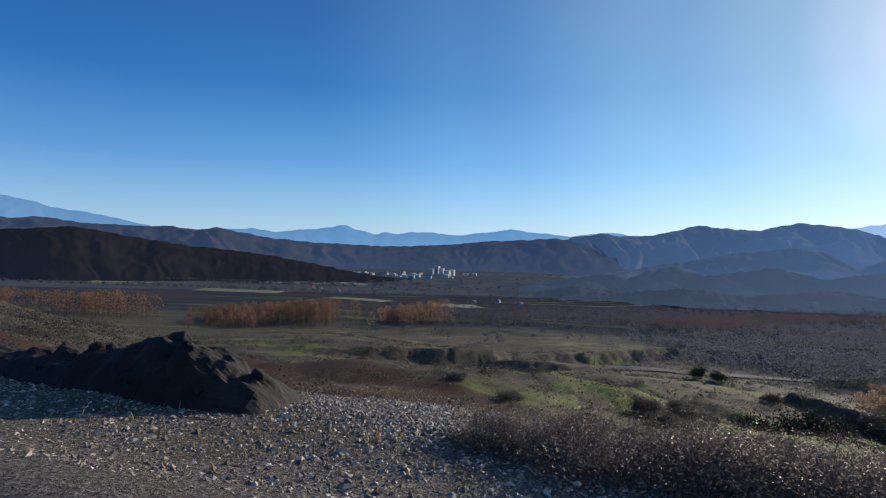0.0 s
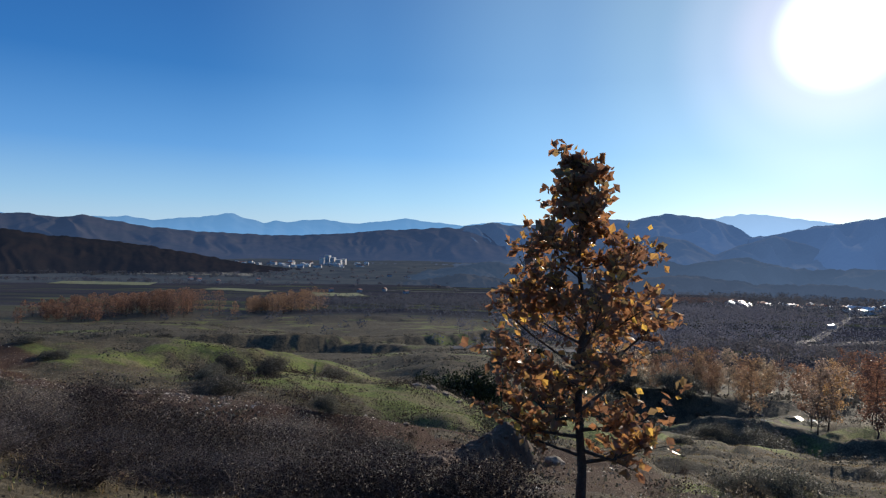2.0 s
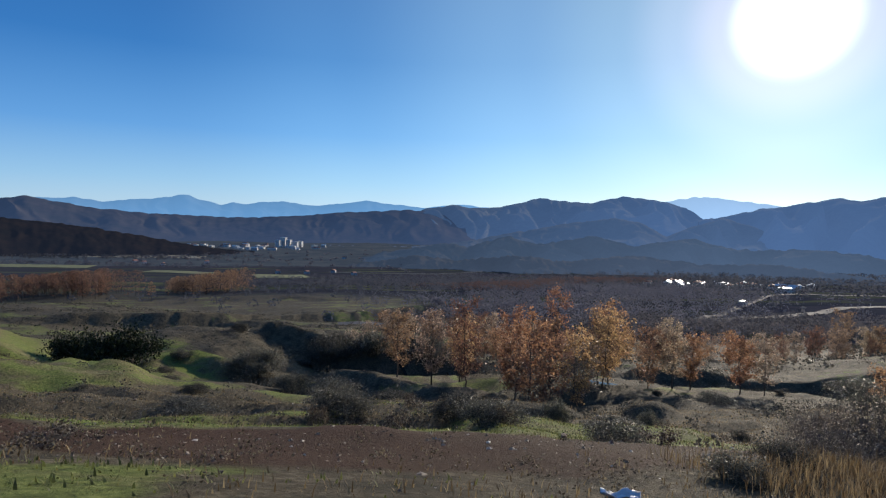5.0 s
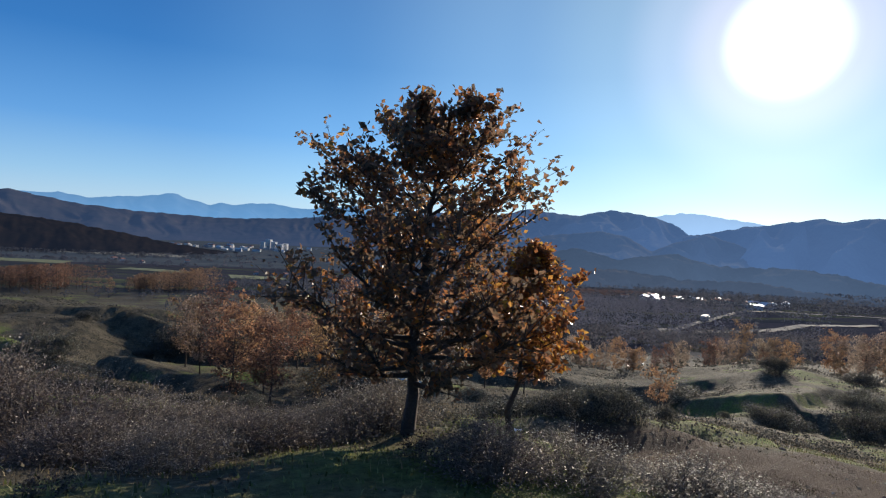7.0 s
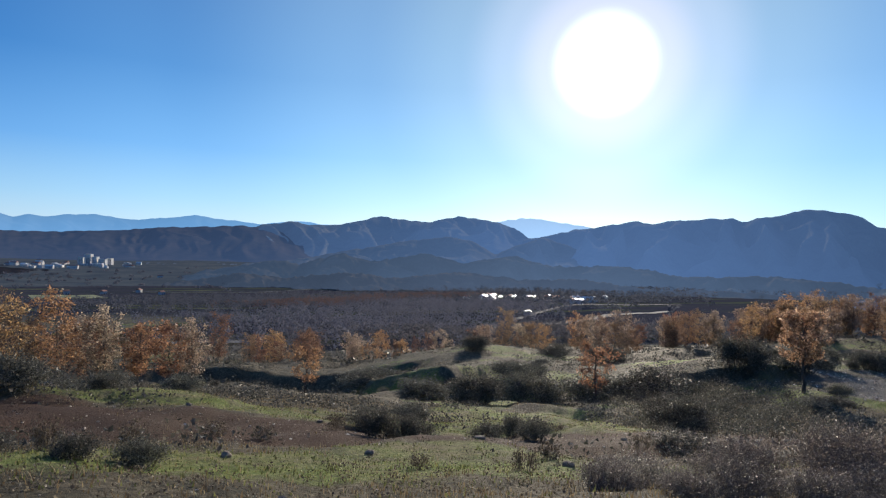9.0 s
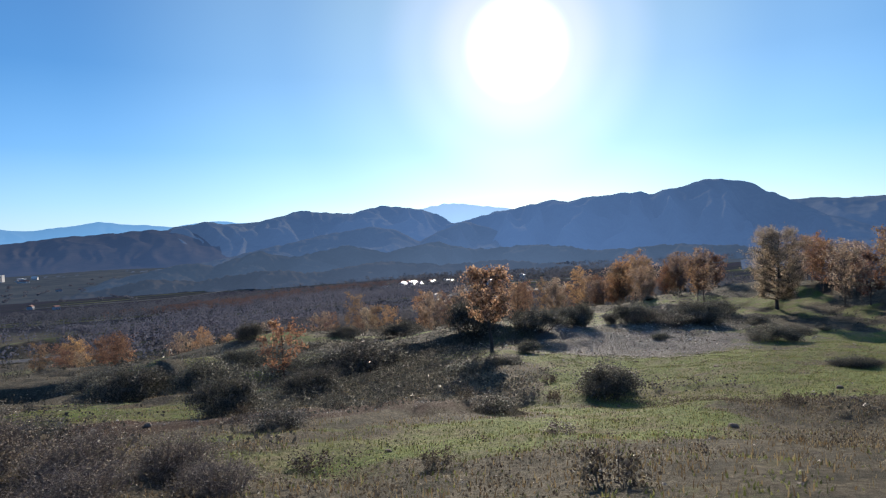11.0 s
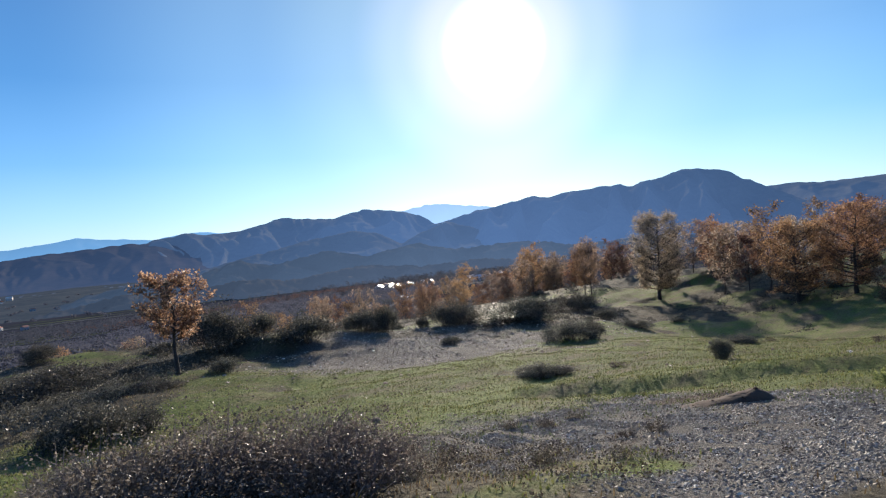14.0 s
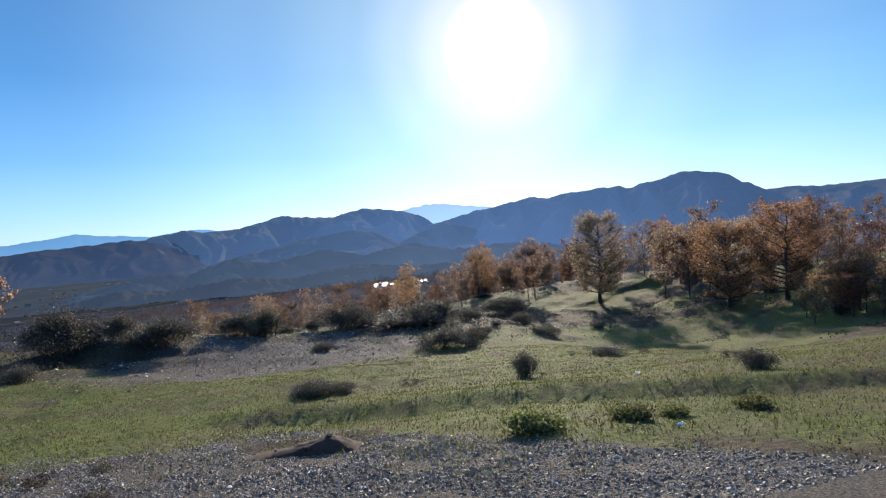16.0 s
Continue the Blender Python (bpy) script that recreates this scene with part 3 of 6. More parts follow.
xs = np.concatenate([-60 - spread(0.6, 0.6, 4300, 1.09)[::-1], np.arange(-60, 170, 0.42), 170 + spread(0.6, 0.6, 4300, 1.09)])
ys = np.concatenate([-48 - spread(0.5, 0.6, 1500, 1.2)[::-1], np.arange(-48, 12, 0.36), 12 + spread(0.0, 0.38, 4700, 1.017)])
GX, GY = np.meshgrid(xs, ys)
GZ = ground_z(GX, GY)
nx, ny = len(xs), len(ys)
ii = np.arange(ny * nx).reshape(ny, nx)
quads = np.stack([ii[:-1, :-1], ii[:-1, 1:], ii[1:, 1:], ii[1:, :-1]], -1).reshape(-1, 4)
ground_me = fast_mesh("ground", np.stack([GX, GY, GZ], -1), quads, [M_GROUND])
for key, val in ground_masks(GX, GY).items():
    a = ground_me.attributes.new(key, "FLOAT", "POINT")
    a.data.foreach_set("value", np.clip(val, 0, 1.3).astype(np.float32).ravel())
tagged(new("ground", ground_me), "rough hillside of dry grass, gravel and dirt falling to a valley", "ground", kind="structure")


def strip(name, pts, width, mat, lift, label, category, kind="structure", steps=12, far_plan=True):
    """A ribbon that lies on the ground along a line of plan points."""
    pts = np.array(pts, float)
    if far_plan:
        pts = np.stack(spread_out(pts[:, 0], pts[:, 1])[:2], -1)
    t = np.linspace(0, len(pts) - 1, (len(pts) - 1) * steps + 1)
    k = np.minimum(t.astype(int), len(pts) - 2)
    fr = (t - k)[:, None]
    p0, p1, p2, p3 = pts[np.maximum(k - 1, 0)], pts[k], pts[k + 1], pts[np.minimum(k + 2, len(pts) - 1)]
    c = 0.5 * (2 * p1 + (p2 - p0) * fr + (2 * p0 - 5 * p1 + 4 * p2 - p3) * fr ** 2 + (3 * p1 - p0 - 3 * p2 + p3) * fr ** 3)
    d = np.gradient(c, axis=0)
    d /= np.linalg.norm(d, axis=1)[:, None]
    nrm = np.stack([-d[:, 1], d[:, 0]], -1)
    offs = np.linspace(-0.5, 0.5, 5) * width
    g = c[:, None, :] + nrm[:, None, :] * offs[None, :, None]
    z = ground_z(g[..., 0], g[..., 1])
    z = z.max(axis=1, keepdims=True) * np.ones_like(z) + lift
    n, m = g.shape[:2]
    jj = np.arange(n * m).reshape(n, m)
    top = np.stack([jj[:-1, :-1], jj[1:, :-1], jj[1:, 1:], jj[:-1, 1:]], -1).reshape(-1, 4)
    me = fast_mesh(name, np.concatenate([g, z[..., None]], -1), top, [mat])
    return tagged(new(name, me), label, category, kind=kind)


rx = np.linspace(-150, 260, 42)
strip("road", np.stack([rx, road_y(rx) - 2.0], -1), 6.4, M_ASPHALT, 0.02, "narrow grey asphalt hill road with worn edges", "road")
strip("valley_road", [(50.5, 165.0), (64.0, 163.6), (79.3, 162.1), (113.6, 172.2), (152.0, 189.6), (204.6, 206.3), (258.2, 239.5), (307.3, 275.0), (338.7, 295.2), (367.3, 289.6), (412.8, 264.0)], 4.4, M_PAVED, 0.35,
      "pale asphalt main road bending through the valley", "road")
strip("side_road", [(204.5, 202.0), (240.6, 207.8), (272.2, 212.8), (305.0, 216.7), (353.2, 223.2)], 6.0, M_PAVED, 0.35, "pale asphalt side road in the valley", "road")
strip("plain_road", [(65.8, 549.2), (155.3, 539.3), (263.7, 586.8)], 6.0, M_PAVED, 0.4, "light straight road across the valley plain", "road")
strip("stream_pool", [(49.8, 52.9), (53.8, 49.5), (57.5, 45.0), (59.6, 37.9), (63.2, 32.5)], 0.6, M_WATER, 0.05, "shallow shining water in the gully", "water")
strip("stream", [(40.2, 42.0), (41.7, 44.3), (43.5, 46.2), (44.0, 48.7)], 0.45, M_WATER, 0.06, "thin bright trickle of water between stones", "water")


def field(name, a, b, c, wide, mat, label):
    """A long field on the valley floor through three plan points."""
    return strip(name, [a, b, c], wide, mat, 0.5, label, "field", steps=10, far_plan=False)


for a, b, c, wide, m in [((-1271, 2034), (-1010, 1975), (-749, 1815), 120, M_STUBBLE), ((-517, 1589), (-354, 1555), (-198, 1543), 70, M_STUBBLE), ((-791, 1270), (-722, 1270), (-653, 1251), 60, M_FIELD), ((-15, 715), (18, 722), (48, 735), 38, M_FIELD),
                         ((-443, 1035), (-366, 1026), (-288, 1023), 46, M_FIELD), ((-173, 880), (-124, 850), (-75, 810), 26, M_FIELD), ((-583, 1758), (-446, 1662), (-253, 1582), 60, M_STUBBLE)]:
    field("field", a, b, c, wide, m, "pale stubble field on the valley floor" if m is M_STUBBLE else "green winter field on the valley floor")


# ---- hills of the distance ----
def haze_strength(me, x, y, extra):
    """Painted haze glow: more towards the sun, more low in the valley."""
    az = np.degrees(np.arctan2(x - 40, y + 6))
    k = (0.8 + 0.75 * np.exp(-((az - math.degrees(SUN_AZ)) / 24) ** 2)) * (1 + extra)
    me.attributes.new("haze_glow", "FLOAT", "POINT").data.foreach_set("value", k.astype(np.float32).ravel())


def hill_range(name, crest, dist, depth, origin, mat, label, seed, spur=0.3, az_scale=1.0, rough=2.0, base=-138.0, pool=0.35):
    """A range whose crest has the given bearings and elevations in degrees, seen from origin."""
    az = np.array([c[0] for c in crest], float)
    el = np.array([c[1] for c in crest], float) + 0.27
    a = np.arange(az[0], az[-1], 0.14)
    e = np.interp(a, az, el)
    kern = np.array([1, 2, 3, 2, 1]) / 9
    e = e + 0.07 * vnoise(a / 0.55, 0 * a, seed + 7) + 0.05 * vnoise(a / 0.22, 0 * a, seed + 8)
    e = np.convolve(np.pad(e, 2, mode="edge"), kern, "valid")
    nr = 46
    t = np.concatenate([np.linspace(0, 1, nr), np.array([1.1, 1.25, 1.5])])
    A, Tt = np.meshgrid(np.radians(a), t)
    d_az = dist * (1 + 0.05 * vnoise(np.degrees(A) / 7, 0 * A, seed))
    Rr = d_az - depth + depth * Tt
    top = origin[2] + dist * np.tan(np.radians(e))[None, :] + 0 * Tt
    h = np.maximum(top - base, 2)
    s = np.clip(Tt, 0, 1)
    prof = s ** 1.25 * (1.6 - 0.6 * s)
    wob = np.degrees(A) * az_scale + 1.2 * vnoise(np.degrees(A) / 3 + 3 * Tt, 4 * Tt, seed + 5)
    ridge = 1 - np.abs(vnoise(wob / 2.6, 1.6 * Tt, seed + 1)) * 1.5
    fine = 1 - np.abs(vnoise(wob / 0.9, 3.5 * Tt, seed + 2)) * 1.5
    z = base + h * (prof + spur * (ridge * 0.7 + fine * 0.3 - 0.35) * np.sin(np.pi * np.clip(s, 0, 1)) ** 0.8 * 0.9)
    z = np.where(Tt > 1, base + h * np.clip(1 - (Tt - 1) * 1.6, 0, 1), z)
    z = z + rough * fbm(np.degrees(A) * 3.1, 9 * Tt, seed + 3, 3) * np.clip(s * 2, 0, 1)
    sight = origin[2] + (top - origin[2]) / dist * Rr
    z = np.where(Tt < 0.97, np.minimum(z, sight - 0.004 * Rr * (1 - s)), z)
    X, Y = origin[0] + Rr * np.sin(A), origin[1] + Rr * np.cos(A)
    n, m = A.shape
    jj = np.arange(n * m).reshape(n, m)
    q = np.stack([jj[:-1, :-1], jj[:-1, 1:], jj[1:, 1:], jj[1:, :-1]], -1).reshape(-1, 4)
    me = fast_mesh(name, np.stack([X, Y, z], -1), q, [mat])
    haze_strength(me, X, Y, pool * (1 - s))
    return tagged(new(name, me), label, "hills", kind="structure")


A0, A12 = (0, 0, 0), (87.1, -19.6, -6.85)
# haze colours that the hill surfaces give off, bluer and stronger further away
HAZE_FAR, HAZE_PALE, HAZE_MID, HAZE_NEAR, HAZE_LEFT = (0.13, 0.31, 0.58), (0.2, 0.32, 0.5), (0.034, 0.066, 0.142), (0.034, 0.062, 0.125), (0.009, 0.012, 0.021)
M_HFAR = hazed_hill_mat("far_mountain", (0.03, 0.04, 0.05), (0.05, 0.06, 0.07), HAZE_FAR, 0.002)
M_HPALE = hazed_hill_mat("pale_hill", (0.04, 0.05, 0.04), (0.08, 0.08, 0.06), HAZE_PALE, 0.004)
M_HMID = hazed_hill_mat("mountain_wood", (0.05, 0.052, 0.042), (0.12, 0.11, 0.085), HAZE_MID, 0.006)
M_HFOOT = hazed_hill_mat("foothill_wood", (0.045, 0.046, 0.036), (0.11, 0.095, 0.07), HAZE_NEAR, 0.01)
M_HLEFT = hazed_hill_mat("ridge_wood", (0.010, 0.010, 0.010), (0.026, 0.018, 0.014), HAZE_LEFT, 0.02)
M_HBACK = hazed_hill_mat("rolling_wood", (0.03, 0.03, 0.027), (0.06, 0.048, 0.042), (0.026, 0.047, 0.1), 0.008)
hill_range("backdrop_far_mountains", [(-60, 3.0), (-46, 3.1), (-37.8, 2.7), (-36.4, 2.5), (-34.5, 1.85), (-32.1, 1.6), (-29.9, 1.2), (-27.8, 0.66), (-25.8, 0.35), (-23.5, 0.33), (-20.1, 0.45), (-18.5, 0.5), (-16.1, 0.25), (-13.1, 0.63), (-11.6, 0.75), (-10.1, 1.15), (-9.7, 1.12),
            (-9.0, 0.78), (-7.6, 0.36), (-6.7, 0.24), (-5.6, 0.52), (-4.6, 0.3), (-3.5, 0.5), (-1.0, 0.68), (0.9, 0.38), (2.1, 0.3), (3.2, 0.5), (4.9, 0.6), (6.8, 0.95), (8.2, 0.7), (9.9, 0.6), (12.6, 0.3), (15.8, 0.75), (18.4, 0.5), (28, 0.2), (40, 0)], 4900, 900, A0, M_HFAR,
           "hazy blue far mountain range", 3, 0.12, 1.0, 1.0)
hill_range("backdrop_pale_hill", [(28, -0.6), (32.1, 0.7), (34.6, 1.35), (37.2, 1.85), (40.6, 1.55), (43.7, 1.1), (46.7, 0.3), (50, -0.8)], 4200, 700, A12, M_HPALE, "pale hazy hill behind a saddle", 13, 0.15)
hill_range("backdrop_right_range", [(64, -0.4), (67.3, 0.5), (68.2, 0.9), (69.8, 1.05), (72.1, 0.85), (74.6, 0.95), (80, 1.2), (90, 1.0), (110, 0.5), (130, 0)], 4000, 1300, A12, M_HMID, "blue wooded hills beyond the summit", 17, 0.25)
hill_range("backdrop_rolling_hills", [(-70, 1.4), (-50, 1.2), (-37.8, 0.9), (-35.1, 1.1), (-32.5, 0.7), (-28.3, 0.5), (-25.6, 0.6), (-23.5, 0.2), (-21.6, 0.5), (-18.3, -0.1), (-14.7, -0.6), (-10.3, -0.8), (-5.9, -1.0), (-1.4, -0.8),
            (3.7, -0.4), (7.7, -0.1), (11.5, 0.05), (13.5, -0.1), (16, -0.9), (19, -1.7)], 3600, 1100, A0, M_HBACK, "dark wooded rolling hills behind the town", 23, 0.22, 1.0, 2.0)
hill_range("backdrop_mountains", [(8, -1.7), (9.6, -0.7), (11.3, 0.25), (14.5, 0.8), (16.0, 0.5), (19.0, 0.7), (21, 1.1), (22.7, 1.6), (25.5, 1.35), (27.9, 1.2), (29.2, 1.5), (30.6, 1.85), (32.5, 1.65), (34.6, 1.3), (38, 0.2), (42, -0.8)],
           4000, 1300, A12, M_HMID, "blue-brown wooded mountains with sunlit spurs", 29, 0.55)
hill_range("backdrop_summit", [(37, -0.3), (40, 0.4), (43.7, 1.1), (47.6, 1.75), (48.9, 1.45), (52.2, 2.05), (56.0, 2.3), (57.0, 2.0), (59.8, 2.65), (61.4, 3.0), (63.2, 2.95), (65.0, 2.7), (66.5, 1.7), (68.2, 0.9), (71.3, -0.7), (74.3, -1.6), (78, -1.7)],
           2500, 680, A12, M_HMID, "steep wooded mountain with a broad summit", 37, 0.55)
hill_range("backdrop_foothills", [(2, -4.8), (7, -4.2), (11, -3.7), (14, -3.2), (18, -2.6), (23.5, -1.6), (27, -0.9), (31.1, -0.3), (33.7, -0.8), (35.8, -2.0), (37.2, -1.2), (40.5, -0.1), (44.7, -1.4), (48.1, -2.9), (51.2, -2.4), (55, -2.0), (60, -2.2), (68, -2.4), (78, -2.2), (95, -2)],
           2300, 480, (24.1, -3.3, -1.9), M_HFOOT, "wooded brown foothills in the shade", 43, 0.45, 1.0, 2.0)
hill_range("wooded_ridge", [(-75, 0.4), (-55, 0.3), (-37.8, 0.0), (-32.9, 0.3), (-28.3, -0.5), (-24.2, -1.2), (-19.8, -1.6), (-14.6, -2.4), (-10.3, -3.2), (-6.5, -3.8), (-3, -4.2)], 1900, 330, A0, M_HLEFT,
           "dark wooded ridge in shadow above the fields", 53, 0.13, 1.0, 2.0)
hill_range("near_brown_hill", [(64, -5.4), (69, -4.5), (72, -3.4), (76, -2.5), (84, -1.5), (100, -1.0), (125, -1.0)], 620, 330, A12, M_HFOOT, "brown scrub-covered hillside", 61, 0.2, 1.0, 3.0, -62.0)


# low hills, last colour again the haze put in as glow
M_HLOW = hazed_hill_mat("low_hill_wood", (0.025, 0.026, 0.024), (0.085, 0.07, 0.056), (0.036, 0.058, 0.1), 0.012)
M_HRISE = hazed_hill_mat("plain_rise_wood", (0.025, 0.025, 0.022), (0.08, 0.064, 0.05), (0.034, 0.05, 0.082), 0.014)
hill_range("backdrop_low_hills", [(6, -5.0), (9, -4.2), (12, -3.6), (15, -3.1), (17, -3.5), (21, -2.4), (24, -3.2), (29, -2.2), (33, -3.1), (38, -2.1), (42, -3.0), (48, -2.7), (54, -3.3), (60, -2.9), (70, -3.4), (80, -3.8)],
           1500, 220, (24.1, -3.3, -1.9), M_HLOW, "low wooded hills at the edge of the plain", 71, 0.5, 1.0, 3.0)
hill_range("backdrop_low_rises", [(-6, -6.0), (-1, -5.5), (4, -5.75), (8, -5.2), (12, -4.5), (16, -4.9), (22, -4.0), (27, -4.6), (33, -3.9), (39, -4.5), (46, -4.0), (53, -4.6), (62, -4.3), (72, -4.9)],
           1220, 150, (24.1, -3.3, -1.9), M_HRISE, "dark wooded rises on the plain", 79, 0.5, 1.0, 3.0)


# the far plain, more than a kilometre off, its haze painted as glow
M_HPLAIN = hazed_hill_mat("far_plain", (0.02, 0.02, 0.018), (0.075, 0.068, 0.05), (0.03, 0.044, 0.07), 0.011)
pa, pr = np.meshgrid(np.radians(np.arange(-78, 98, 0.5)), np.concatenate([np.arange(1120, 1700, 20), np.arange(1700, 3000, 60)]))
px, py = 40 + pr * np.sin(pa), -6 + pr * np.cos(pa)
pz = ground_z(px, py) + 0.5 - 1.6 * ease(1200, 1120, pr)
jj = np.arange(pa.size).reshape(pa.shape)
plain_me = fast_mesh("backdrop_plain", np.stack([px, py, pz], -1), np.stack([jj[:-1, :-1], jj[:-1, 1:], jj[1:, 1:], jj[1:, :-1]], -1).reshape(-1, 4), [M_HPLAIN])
haze_strength(plain_me, px, py, 0 * px)
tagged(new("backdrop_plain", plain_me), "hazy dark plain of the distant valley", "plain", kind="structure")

# ---- plants ----
def tubes(segs, sides=5):
    """Tapered tubes from rows (p0, p1, r0, r1)."""
    p0 = np.array([s[0] for s in segs]); p1 = np.array([s[1] for s in segs])
    r0 = np.array([s[2] for s in segs]); r1 = np.array([s[3] for s in segs])
    d = p1 - p0
    d /= np.maximum(np.linalg.norm(d, axis=1), 1e-6)[:, None]
    ref = np.where(np.abs(d[:, 2:3]) > 0.9, np.array([[1.0, 0, 0]]), np.array([[0, 0, 1.0]]))
    a = np.cross(d, ref); a /= np.linalg.norm(a, axis=1)[:, None]
    b = np.cross(d, a)
    th = np.arange(sides) / sides * 2 * np.pi
    ring = a[:, None] * np.cos(th)[None, :, None] + b[:, None] * np.sin(th)[None, :, None]
    v = np.concatenate([p0[:, None] + ring * r0[:, None, None], p1[:, None] + ring * r1[:, None, None]], 1)
    k = np.arange(sides); kn = (k + 1) % sides
    f = np.stack([k, kn, kn + sides, k + sides], -1)
    f = (f[None] + (np.arange(len(segs)) * 2 * sides)[:, None, None]).reshape(-1, 4)
    return v.reshape(-1, 3), f


def leaves(points, size, r, up=0.25, long=1.0, folded=True):
    """Small leaves turned every way: two triangles folded along the rib, or four, cupped."""
    n = len(points)
    s = size * r.uniform(0.6, 1.35, n)
    d = r.normal(size=(n, 3)); d[:, 2] = d[:, 2] * 0.7 + up
    d /= np.linalg.norm(d, axis=1)[:, None]
    q = r.normal(size=(n, 3))
    a = np.cross(d, q); a /= np.linalg.norm(a, axis=1)[:, None]
    b = np.cross(a, d)
    w = 0.36 / long
    if folded:
        v = np.stack([points, points + (d * 0.48 - a * w + b * 0.14) * s[:, None], points + (d * 0.48 + a * w + b * 0.14) * s[:, None], points + d * s[:, None]], 1)
        f = np.array([[0, 3, 1], [0, 2, 3]])
        return v.reshape(-1, 3), (f[None] + (np.arange(n) * 4)[:, None, None]).reshape(-1, 3)
    v = np.stack([points, points + (d * 0.45 - a * w + b * 0.13) * s[:, None], points + (d * 0.5 + a * w + b * 0.13) * s[:, None],
                  points + d * s[:, None], points + (d * 0.5 - b * 0.03) * s[:, None]], 1)
    f = np.array([[0, 4, 1], [0, 2, 4], [1, 4, 3], [4, 2, 3]])
    f = (f[None] + (np.arange(n) * 5)[:, None, None]).reshape(-1, 3)
    return v.reshape(-1, 3), f


def grow(seed, h, width, lo, limbs, twigs, per_twig, leaf, spread_leaf, profile, trunk_r, lean=0.0, lift=0.55, folded=True):
    """Wood and leaf arrays of a tree; the crown follows limbs and twigs, so its outline is uneven."""
    r = np.random.default_rng(seed)
    segs, pts = [], []
    top = np.array([lean * h, r.normal() * 0.03 * h, h * 0.93])
    n = 7
    trunk = []
    for k in range(n + 1):
        t = k / n
        trunk.append(np.array([top[0] * t ** 1.4, top[1] * t, h * 0.93 * t]) + (r.normal(size=3) * 0.010 * h * np.array([1, 1, 0]) if 0 < k else 0))
    for k in range(n):
        segs.append((trunk[k] - (np.array([0, 0, 0.15]) if k == 0 else 0), trunk[k + 1], trunk_r * (1 - 0.85 * k / n) * (1.25 if k == 0 else 1), trunk_r * (1 - 0.85 * (k + 1) / n)))

    def on_trunk(t):
        x = t * n
        k = min(int(x), n - 1)
        return trunk[k] + (trunk[k + 1] - trunk[k]) * (x - k)
    for i in range(limbs):
        t = lo + (0.985 - lo) * (1 - (1 - (i + r.uniform(0.1, 0.9)) / limbs) ** 0.8)
        p = on_trunk(t)
        az = i * 2.4 + r.normal() * 0.4
        reach = width * 0.5 * profile((t - lo) / (1 - lo)) * r.uniform(0.78, 1.03)
        rise = lift * (0.35 + t) * r.uniform(0.7, 1.3)
        d = np.array([np.cos(az), np.sin(az), rise])
        tip = p + d * reach
        tip[2] = min(tip[2], h * r.uniform(0.9, 1.0))
        mid = p + (tip - p) * 0.5 + np.array([0, 0, -0.08 * reach]) + r.normal(size=3) * 0.05 * reach
        rr = trunk_r * (0.42 * (1 - t) + 0.12)
        segs += [(p, mid, rr, rr * 0.6), (mid, tip, rr * 0.6, rr * 0.2)]
        tw = 0.16 * reach + 0.035 * h
        for j in range(twigs):
            u = r.uniform(0.22, 1.0) ** 0.8
            q = p + (mid - p) * 2 * u if u < 0.5 else mid + (tip - mid) * (2 * u - 1)
            e = q + (np.clip(r.normal(size=3), -1.4, 1.4) * np.array([0.75, 0.75, 0.5]) + d * 0.35 + np.array([0, 0, 0.55])) * tw
            segs.append((q, e, rr * 0.22, rr * 0.08))
            c = q + (e - q) * r.uniform(0.35, 1.02, per_twig)[:, None]
            pts.append(c + np.clip(r.normal(size=(per_twig, 3)), -1.6, 1.6) * spread_leaf * r.uniform(0.6, 1.2))
    pts = np.concatenate(pts)
    pts = pts[pts[:, 2] > 0.12 * h]
    return tubes(segs), leaves(pts, leaf, r, folded=folded)


def plant(name, wood, leaf, m_wood, m_leaf, wood_name="trunk", leaf_name="crown"):
    root = new(name)
    root.empty_display_size = 0.2
    if wood is not None:
        part(wood_name, fast_mesh(wood_name, wood[0], wood[1], [m_wood]), None, root)
    part(leaf_name, fast_mesh(leaf_name, leaf[0], leaf[1], [m_leaf], smooth_shade=False), None, root)
    return root


def oval(t):
    return np.sin(np.pi * np.clip(0.12 + 0.83 * t, 0, 1)) ** 0.65


def broadform(t):
    return np.interp(t, [0, 0.15, 0.4, 0.62, 0.85, 1.0], [0.85, 1.0, 0.96, 0.66, 0.32, 0.1])


def youngform(t):
    return np.interp(t, [0, 0.18, 0.35, 0.6, 0.82, 1.0], [0.65, 1.0, 0.93, 0.54, 0.22, 0.05])


def tower_form(t):
    return np.clip(np.sin(np.pi * np.clip(0.15 + 0.8 * t, 0, 1)), 0.1, 1) ** 0.5


def set_at(ob, x, y, s=1.0, turn=0.0, sink=0.05):
    ob.matrix_basis = pose(x, y, gz(x, y) - sink, 0, 0, turn) @ Matrix.Diagonal((s, s, s, 1))
    return ob


# oaks beside the road
oak = plant("oak_tree", *grow(11, 3.64, 1.8, 0.16, 36, 14, 11, 0.086, 0.028, youngform, 0.05, -0.03, 0.72, False), M_BARK, M_OAK)
set_at(tagged(oak, "slender young oak with rust and orange autumn leaves", "tree"), 18.33, 2.75)
oak = plant("oak_tree", *grow(12, 4.1, 3.0, 0.17, 56, 18, 15, 0.075, 0.04, broadform, 0.085, 0.17, 0.66, False), M_BARK, M_OAKGREEN)
set_at(tagged(oak, "roadside oak with brown-green and orange autumn leaves", "tree"), 54.79, -1.71, 1.0, -80)
oak = plant("oak_tree", *grow(13, 2.7, 1.75, 0.28, 34, 14, 13, 0.075, 0.032, youngform, 0.045, 0.10, 0.8, False), M_BARK, M_ORANGEOAK)
